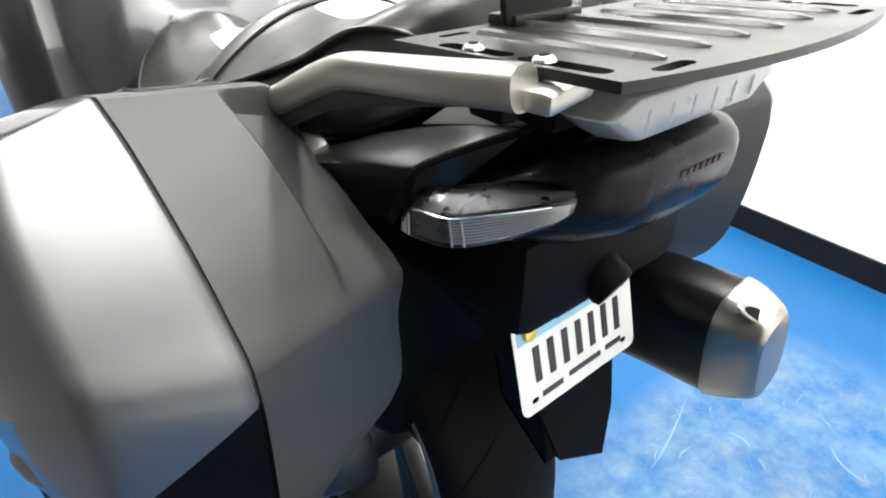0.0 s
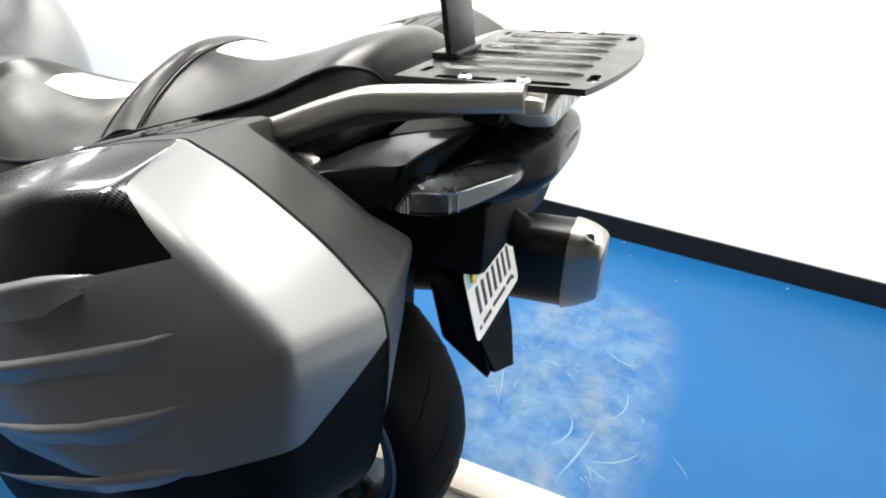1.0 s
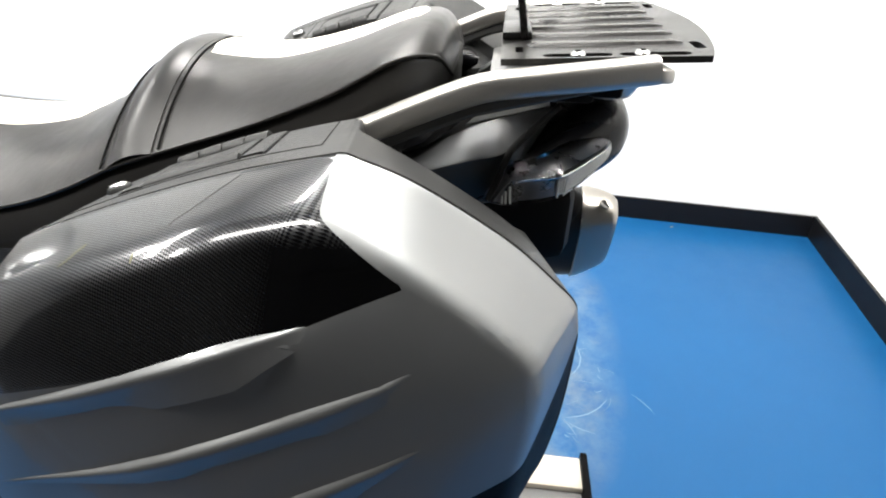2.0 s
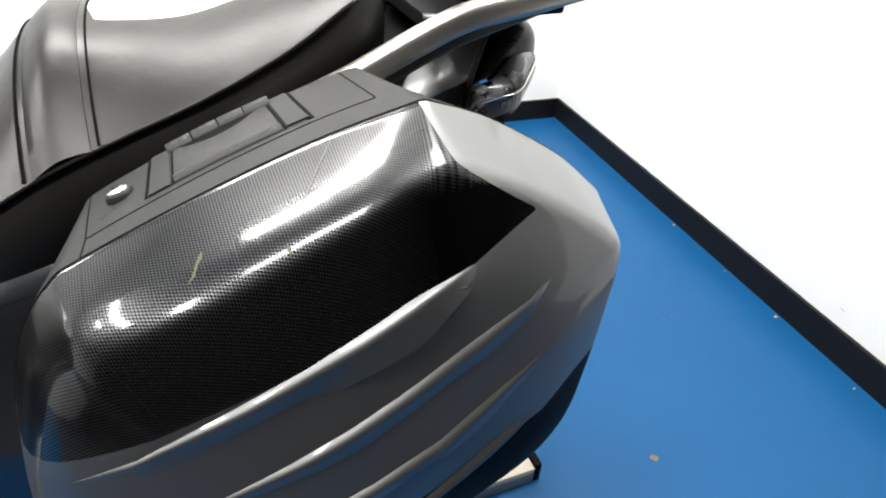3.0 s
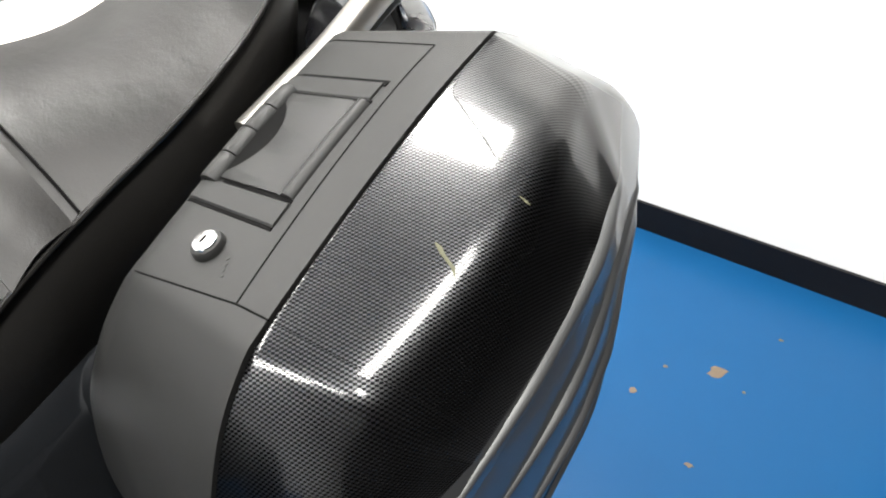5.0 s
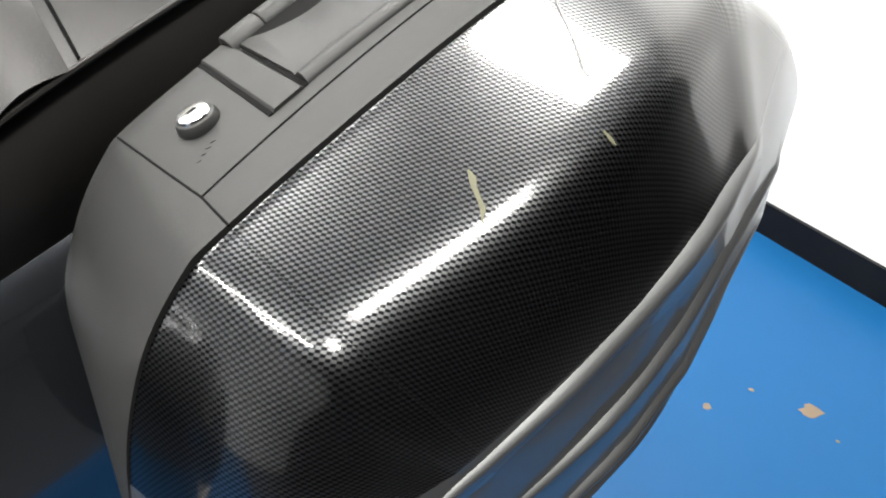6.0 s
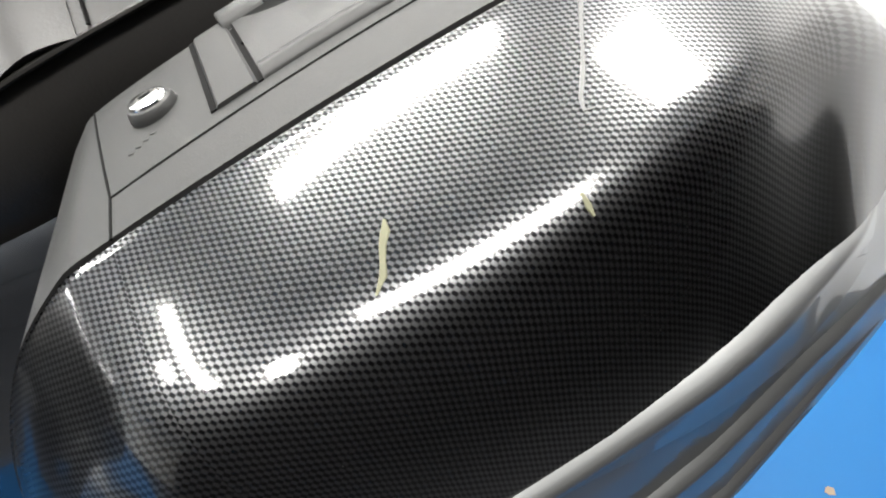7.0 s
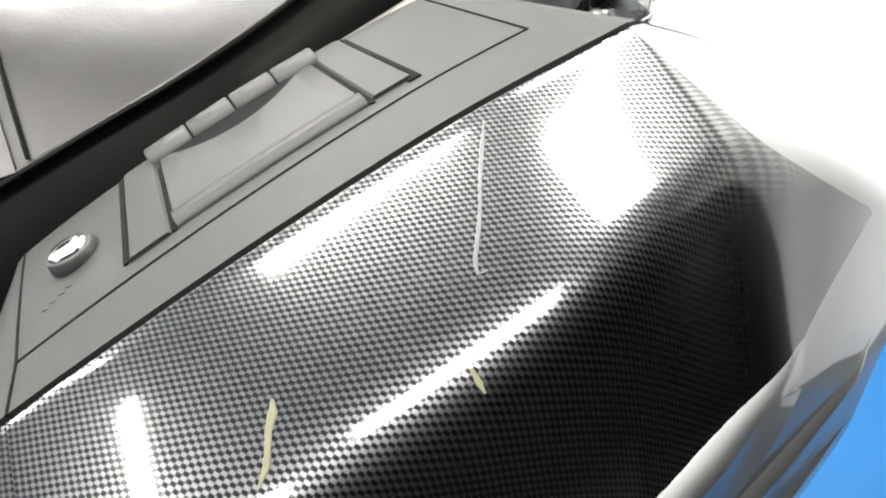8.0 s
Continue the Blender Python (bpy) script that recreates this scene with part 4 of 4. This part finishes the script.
for s in (-1, 1):
    rows = [[signal_point(r, f, s) for f in (-1, -0.5, -0.06, 0.06, 0.5, 1)] + [signal_point(r, f, s, 0.020) for f in (1, -1)] for r in SIGNAL_ROWS]
    sig = part("turn_signal", loft(rows), M["clear_lens"], bike, "clear ribbed turn signal lens", 30)
    rows = [[signal_point(r, f * 0.92, s, 0.0055) for f in (-1, -0.5, 0, 0.5, 1)] + [signal_point(r, f, s, 0.017) for f in (0.9, -0.9)] for r in SIGNAL_ROWS]
    part("reflector", loft(rows), M["reflector"], sig, "dull inner reflector", 30)
    strip = [[signal_point(r, f, s, 0.0042) for f in (0.12, 0.5, 0.9)] + [signal_point(r, f, s, 0.0052) for f in (0.9, 0.5, 0.12)] for r in SIGNAL_ROWS[8:-1]]
    part("fluted_strip", loft(strip), M["lens_back"], sig, "bright lower half of the reflector", 35)
    for k in range(8):
        part("rib", sweep([signal_point(r, 0.10 + 0.105 * k, s, 0.0004) for r in SIGNAL_ROWS[8:-1]], circle(0.0007, 6)), M["frosted"], sig)
    for r in SIGNAL_ROWS[1:4] + SIGNAL_ROWS[8:10]:
        part("flute", sweep([signal_point(r, f, s, 0.0003) for f in (0.05, 0.35, 0.65, 0.95)], circle(0.0010, 6)), M["frosted"], sig)
    # the glint on the lens's edge, modelled as a thin bright tube
    part("crest", sweep([signal_point(r, 0.0, s, 0.0004) for r in SIGNAL_ROWS[4:17]], circle(0.0010, 8)), M["bolt"], sig, "glint along the lens crest, added as a bright metal line")

# rear fender, plate holder, plate
fender = [(0.0, 0.30, 0.80), (0.0, 0.16, 0.80), (0.0, 0.08, 0.77), (0.0, 0.045, 0.74), (0.0, 0.030, 0.70), (0.0, 0.022, 0.66)]
rings = []
for i, p in enumerate(spline(fender, 4)):
    k = i / 20
    w = 0.13 - 0.075 * k
    rings.append([(-w, p[1] + 0.012, p[2]), (-w * 0.8, p[1] - 0.012, p[2] - 0.004), (w * 0.8, p[1] - 0.012, p[2] - 0.004), (w, p[1] + 0.012, p[2]), (w, p[1] + 0.03, p[2] + 0.01), (-w, p[1] + 0.03, p[2] + 0.01)])
part("rear_fender", loft(rings), M["black"], bike, "black plastic rear fender", 40)
flap = [(-0.062, 0.745), (0.062, 0.745), (0.066, 0.680), (0.052, 0.615), (0.026, 0.566), (-0.040, 0.596), (-0.060, 0.665)]
rings = [[(x, 0.33 * (z - 0.566) - 0.017 - d, z) for x, z in flap] for d in (0.0, 0.010)]
part("fender_flap", loft(rings), M["black"], bike, "black plastic fender flap")
side = [(0.03, 0.77), (0.085, 0.73), (0.061, 0.643), (-0.012, 0.594), (0.008, 0.68)]
bm = loft([[(x, y, z) for y, z in side] for x in (-0.055, -0.052, 0.040)])
bmesh.ops.bevel(bm, geom=list(bm.edges), offset=0.004, segments=2, affect="EDGES", profile=0.5)
part("fender_end", bm, M["black"], bike, "deep black lower end of the rear fender", 40)
part("undertray", box((0.24, 0.30, 0.10), pose(0, 0.14, 0.835), 0.02), M["black"], bike)
PL = Matrix.Translation((-0.002, 0.0115, 0.727)) @ pose(0, 0, 0, 74, 0, 0) @ pose(0, 0, 0, 0, 0, 0.6)
pl_out = []
for cx, cy, a0 in ((0.079, 0.041, 0), (-0.079, 0.041, 90), (-0.079, -0.041, 180), (0.079, -0.041, 270)):
    pl_out += [(cx + 0.010 * math.cos(radians(a0 + 22.5 * k)), cy + 0.010 * math.sin(radians(a0 + 22.5 * k))) for k in range(5)]
bm = plate_mesh(pl_out, -0.0012, 0.0, [slot(x, y, 0.010, 0.006) for x in (-0.07, 0.07) for y in (-0.038,)])
bmesh.ops.transform(bm, matrix=PL, verts=bm.verts)
plate = part("number_plate", bm, M["plate"], bike, "white number plate with blue top band", 35)
part("band", box((0.168, 0.020, 0.0006), PL @ pose(0, 0.036, 0.0005)), M["plate_blue"], plate)
for i in range(7):
    part("character_bar", box((0.009, 0.038, 0.0008), PL @ pose(-0.062 + 0.0205 * i, -0.001, 0.0006), 0.0003, 1), M["ink"], plate)
for x, w, y in ((-0.045, 0.030, -0.036), (0.005, 0.050, -0.034), (0.052, 0.026, -0.033)):
    part("small_bar", box((w, 0.006, 0.0006), PL @ pose(x, y, 0.0005)), M["ink"], plate)
part("small_bar", box((0.05, 0.006, 0.0008), PL @ pose(-0.005, 0.036, 0.0010)), M["ink"], plate)
for x in (-0.07, 0.07):
    part("plate_bolt", add_cyl(bmesh.new(), 0.008, 0.008, 0.006, PL @ pose(x, 0.036, 0.003), 6, 0.0008), M["brass"], plate, "yellow plated hex bolt")
part("plug_socket", sweep([(-0.014, 0.05, 0.845), (-0.013, 0.000, 0.8195), (-0.0125, -0.020, 0.8095), (-0.012, -0.024, 0.8075)], circle(0.0225, 28), scale=[0.9, 1, 1, 0.88]), M["black"], bike, "round black socket above the plate")

# exhaust on the far side
def tube_ring(x, y, z, w, h, roll):
    """An upright oval of the muffler, leaning by roll degrees."""
    c, q = math.cos(radians(roll)), math.sin(radians(roll))
    out = []
    for k in np.linspace(0, 2 * math.pi, 41)[:-1]:
        px, pz = w * math.copysign(abs(math.cos(k)) ** 0.62, math.cos(k)), h * math.copysign(abs(math.sin(k)) ** 0.62, math.sin(k))
        out.append((x + px * c + pz * q, y, z - px * q + pz * c))
    return out


body_line = spline([(0.1483, 0.4655, 0.5698, 0.0445, 0.0712, -12), (0.1617, 0.243, 0.625, 0.0445, 0.0757, -12), (0.1760, 0.065, 0.6615, 0.0445, 0.0783, -12), (0.1820, -0.0614, 0.674, 0.0445, 0.0792, -14)], 5)
muffler = part("muffler", loft([tube_ring(*p) for p in body_line]), M["muffler"], bike, "black muffler body", 50)
cap_line = spline([(0.1820, -0.0596, 0.674, 0.0454, 0.081, -14), (0.1820, -0.0631, 0.674, 0.0463, 0.0819, -14), (0.1802, -0.0827, 0.6784, 0.0427, 0.0783, -17), (0.1758, -0.1059, 0.6838, 0.0347, 0.0703, -21), (0.1731, -0.1148, 0.6855, 0.0285, 0.0623, -22)], 4)
cap = part("end_cap", loft([tube_ring(*p) for p in cap_line]), M["cap"], muffler, "satin silver muffler end cap", 50)
across = Vector((0.70, -0.60, -0.45)).normalized()
facing = (Vector((-0.45, -0.25, 0.85)) - across * across.dot(Vector((-0.45, -0.25, 0.85)))).normalized()
at = Matrix.Translation((0.1464, -0.0978, 0.7443)) @ Matrix((across, facing.cross(across), facing)).transposed().to_4x4() @ Matrix.Diagonal((1.6, 0.50, 0.7, 1))
part("outlet_rim", add_cyl(bmesh.new(), 0.0187, 0.0165, 0.0045, at, 28, 0.0015), M["cap"], cap, "bright oval outlet rim")
part("outlet", add_cyl(bmesh.new(), 0.0134, 0.0134, 0.0028, at @ pose(0, 0, 0.0018), 24), M["gap"], cap, "dark oval outlet")

# rear wheel
AXLE = (0.0, 0.352, 0.355)
wheel = new("rear_wheel")
wheel.parent = bike
tyre_prof = [(0.095 * math.sin(a), 0.262 + 0.050 * math.cos(a) ** 0.8) for a in np.linspace(-math.pi / 2, math.pi / 2, 15)] + [(0.088, 0.246), (0.078, 0.236), (-0.078, 0.236), (-0.088, 0.246)]


def revolve(profile, seg=64):
    rings = []
    for k in range(seg):
        a = 2 * math.pi * k / seg
        rings.append([(AXLE[0] + x, AXLE[1] + r * math.cos(a), AXLE[2] + r * math.sin(a)) for x, r in profile])
    bm = loft(rings + [rings[0]], cap0=False, cap1=False)
    bmesh.ops.remove_doubles(bm, verts=bm.verts, dist=1e-6)
    return bm


tyre = part("tyre", revolve(tyre_prof, 72), M["rubber"], wheel, "black worn rear tyre", 50)
for k in range(22):
    for s in (-1, 1):
        a = 2 * math.pi * (k + (0.5 if s > 0 else 0)) / 22
        line = []
        for q in range(5):
            th = radians(12 + 12 * q) * s
            aa = a + 0.16 * q / 4
            r = 0.262 + 0.050 * math.cos(th) ** 0.8 + 0.0003
            line.append((AXLE[0] + 0.095 * math.sin(th), AXLE[1] + r * math.cos(aa), AXLE[2] + r * math.sin(aa)))
        part("groove", sweep(line, round_profile(0.0035, 0.0012, 0.0004, 1), up=(0, math.cos(a), math.sin(a))), M["gap"], tyre)
lip = [(AXLE[0] - 0.083, AXLE[1] + 0.236 * math.cos(a), AXLE[2] + 0.236 * math.sin(a)) for a in np.linspace(0, 2 * math.pi, 65)]
rim_lip = sweep(lip, circle(0.005, 8), up=(1, 0, 0))
part("rim_lip", rim_lip, M["lip"], wheel, "bright rim edge", 60)
rim = part("rim", revolve([(0.080, 0.228), (0.078, 0.214), (0.05, 0.205), (-0.05, 0.205), (-0.078, 0.214), (-0.080, 0.228), (-0.07, 0.226), (0.07, 0.226)], 64), M["rim"], wheel, "grey cast wheel rim", 50)
for k in range(5):
    a = 2 * math.pi * k / 5 + 0.3
    for d in (-0.14, 0.14):
        p0 = Vector((AXLE[0], AXLE[1] + 0.05 * math.cos(a), AXLE[2] + 0.05 * math.sin(a)))
        p1 = Vector((AXLE[0] - 0.02, AXLE[1] + 0.212 * math.cos(a + d), AXLE[2] + 0.212 * math.sin(a + d)))
        part("spoke", sweep([p0, (p0 + p1) / 2, p1], round_profile(0.026, 0.034, 0.008), up=(1, 0, 0)), M["rim"], rim)
part("hub", add_cyl(bmesh.new(), 0.065, 0.065, 0.16, Matrix.Translation(AXLE) @ pose(0, 0, 0, 0, 90, 0), 32, 0.008), M["rim"], wheel)
part("final_drive", add_cyl(bmesh.new(), 0.095, 0.070, 0.09, Matrix.Translation((-0.13, 0.352, 0.355)) @ pose(0, 0, 0, 0, -90, 0), 40, 0.012), M["rim"], bike, "grey cast final drive housing")
part("swingarm", sweep([(-0.14, 0.36, 0.36), (-0.145, 0.60, 0.40), (-0.14, 0.85, 0.44)], round_profile(0.06, 0.10, 0.02)), M["black"], bike)

# side body below the seat
for s in (-1, 1):
    rows = []
    for y, x, zt, zb in spline([(0.36, 0.170, 0.800, 0.62), (0.44, 0.190, 0.795, 0.55), (0.50, 0.198, 0.787, 0.48), (0.56, 0.200, 0.779, 0.46), (0.66, 0.200, 0.765, 0.44), (0.80, 0.18, 0.74, 0.42), (1.1, 0.20, 0.80, 0.42)], 4):
        rows.append([(s * (x - 0.06), y, zt + 0.05), (s * (x - 0.028), y, zt + 0.021), (s * (x - 0.001), y, zt + 0.003), (s * (x + 0.004), y, zt - 0.006), (s * (x + 0.012), y, (zt + zb) / 2), (s * (x + 0.016), y, zb), (s * (x - 0.06), y, zb)])
    part("side_panel", loft(rows), M["side"], bike, "blue-grey metallic side panel", 30)
part("frame_body", box((0.26, 0.9, 0.36), pose(0, 0.62, 0.66), 0.05), M["black"], bike)

# ---- ramp tray under the wheels ----
tray = thing("ramp_tray", "low grey wheel tray with beige side boards on the blue floor", "ramp", BIKE)
part("bed", span_box((-0.10, -0.17, 0.0), (0.28, 2.1, 0.030), 0.003), M["tray"], tray, "grey steel bed")
for a, b, end in ((0.185, 0.270, 2.1), (-0.100, -0.060, 2.1)):
    part("side_board", span_box((a, -0.17, 0.030), (b, end, 0.046), 0.003), M["beige"], tray, "worn beige side board")
part("end_lip", span_box((-0.10, -0.186, 0.0), (0.28, -0.170, 0.055), 0.003), M["black"], tray)

# ---- marks on the floor ----
random.seed(4)


def chip(x, y, r, stretch, turn):
    bm = bmesh.new()
    n = 14
    pts = [(r * (0.6 + 0.5 * random.random()) * math.cos(2 * math.pi * k / n) * stretch, r * (0.6 + 0.5 * random.random()) * math.sin(2 * math.pi * k / n)) for k in range(n)]
    top = [bm.verts.new((px, py, 0.0008)) for px, py in pts]
    low = [bm.verts.new((px * 1.1, py * 1.1, 0.0)) for px, py in pts]
    bm.faces.new(top)
    for i in range(n):
        bm.faces.new((low[i], low[(i + 1) % n], top[(i + 1) % n], top[i]))
    ob = finish("floor_chip", bm, M["chip"], smooth=30)
    ob.matrix_world = pose(x, y, 0.0004, 0, 0, turn)
    return tagged(ob, "chipped spot in the blue floor paint", "paint chip", "floor chips", "structure")


for row in ((-0.355, -0.485, 0.010, 1.0, 0), (-0.385, -0.604, 0.005, 1.3, 40), (-0.492, -0.664, 0.017, 1.6, 60), (-0.530, -0.374, 0.007, 1.5, 10)):
    chip(*row)


def ribbon(bm, pts, width, lift=0.0006):
    """A thin worn line lying on the floor, tapering at both ends."""
    n, rows = len(pts), []
    for i, (x, y) in enumerate(pts):
        x0, y0 = pts[max(i - 1, 0)]
        x1, y1 = pts[min(i + 1, n - 1)]
        d = math.hypot(x1 - x0, y1 - y0) or 1.0
        w = width * (0.15 + 0.85 * math.sin(math.pi * i / (n - 1)))
        rows.append([bm.verts.new((x - (y1 - y0) / d * w * k, y + (x1 - x0) / d * w * k, z)) for k, z in ((-1, 0.0001), (0, lift), (1, 0.0001))])
    for p, q in zip(rows, rows[1:]):
        for k in (0, 1):
            bm.faces.new((p[k], q[k], q[k + 1], p[k + 1]))


rng = random.Random(11)
bm = bmesh.new()
for i in range(85):
    spread = 0.34 * rng.random() ** 0.6
    turn = rng.random() * 2 * math.pi
    cx, cy = 0.68 + spread * 1.35 * math.cos(turn), 0.0 + spread * 0.75 * math.sin(turn)
    r, a0 = 0.015 + 0.20 * rng.random() ** 3, rng.random() * 2 * math.pi
    sweep_angle = (0.25 + 0.9 * rng.random()) * (0.05 / r) ** 0.6
    pts = [(cx + r * math.cos(a0 + sweep_angle * k / 9) + 0.002 * rng.random(), cy + r * math.sin(a0 + sweep_angle * k / 9) + 0.002 * rng.random()) for k in range(10)]
    ribbon(bm, pts, 0.0004 + 0.0012 * rng.random() ** 2)
for cx, cy, r, a0, a1, w in ((0.525, 0.055, 0.10, 222, 305, 0.0026), (0.60, -0.08, 0.15, 190, 250, 0.0024), (0.70, -0.02, 0.13, 230, 300, 0.0022), (0.72, 0.095, 0.045, -45, 45, 0.0024), (0.97, -0.11, 0.09, 120, 200, 0.0022), (0.62, 0.83, 0.93, 254, 267, 0.0028), (0.20, 1.4, 1.28, 284, 296, 0.0018)):
    ribbon(bm, [(cx + r * math.cos(radians(a0 + (a1 - a0) * k / 11)), cy + r * math.sin(radians(a0 + (a1 - a0) * k / 11)) + 0.002 * rng.random()) for k in range(12)], w)
tagged(finish("floor_scratches", bm, M["scratch"]), "pale curved scratches worn into the blue floor paint", "scratches", kind="stuff")


def nick(x, y, z, r, turn, material, name, label, category):
    """A small uneven flake on a wall, a skirting or the floor's edge."""
    bm = bmesh.new()
    bmesh.ops.create_icosphere(bm, subdivisions=2, radius=1.0)
    for v in bm.verts:
        v.co *= 0.65 + 0.5 * rng.random()
    bmesh.ops.transform(bm, matrix=Matrix.Diagonal((r, r * 1.7, r * 0.8, 1)), verts=bm.verts)
    ob = finish(name, bm, material, smooth=40)
    ob.matrix_world = pose(x, y, z, 0, 0, turn)
    return tagged(ob, label, category, category + "s", "structure")


for x, y, r, turn in ((1.387, -1.081, 0.006, 20), (0.738, -1.079, 0.007, 80), (0.232, -1.086, 0.008, 10), (0.46, -1.083, 0.004, 50), (-0.05, -1.088, 0.005, 0), (1.66, -0.52, 0.006, 0), (1.672, 0.10, 0.005, 30)):
    nick(x, y, 0.002, r * 0.6, turn, M["flake"], "skirting_chip", "small pale flake at the skirting's foot", "paint flake")
for x, z, r in ((0.079, 0.160, 0.006), (0.717, 0.196, 0.007), (0.15, 0.22, 0.004)):
    nick(x, -1.0995 + 0.0192 * x, z, r * 0.7, 90, M["scuff"], "wall_scuff", "faint grey scuff on the white wall", "wall scuff")
for row in ((0.303, -0.756, 0.003, 1.2, 0), (-0.099, -0.469, 0.008, 1.2, 70), (-0.58, -0.869, 0.005, 1.2, 10), (1.477, -0.146, 0.005, 1.4, 0), (1.578, 0.049, 0.005, 1.4, 60), (-0.56, -0.64, 0.004, 1.2, 0)):
    chip(*row)
for y, z, r in ((2.865, 0.620, 0.026), (3.487, 0.575, 0.016)):
    mark = nick(0, 0, 0, r, 0, M["scuff"], "wall_scuff", "grey smudge on the white side wall", "wall scuff")
    mark.matrix_world = pose(1.6995 - 0.0192 * y, y, z, 18, 0, 1.1) @ Matrix.Diagonal((0.06, 1, 0.45, 1))
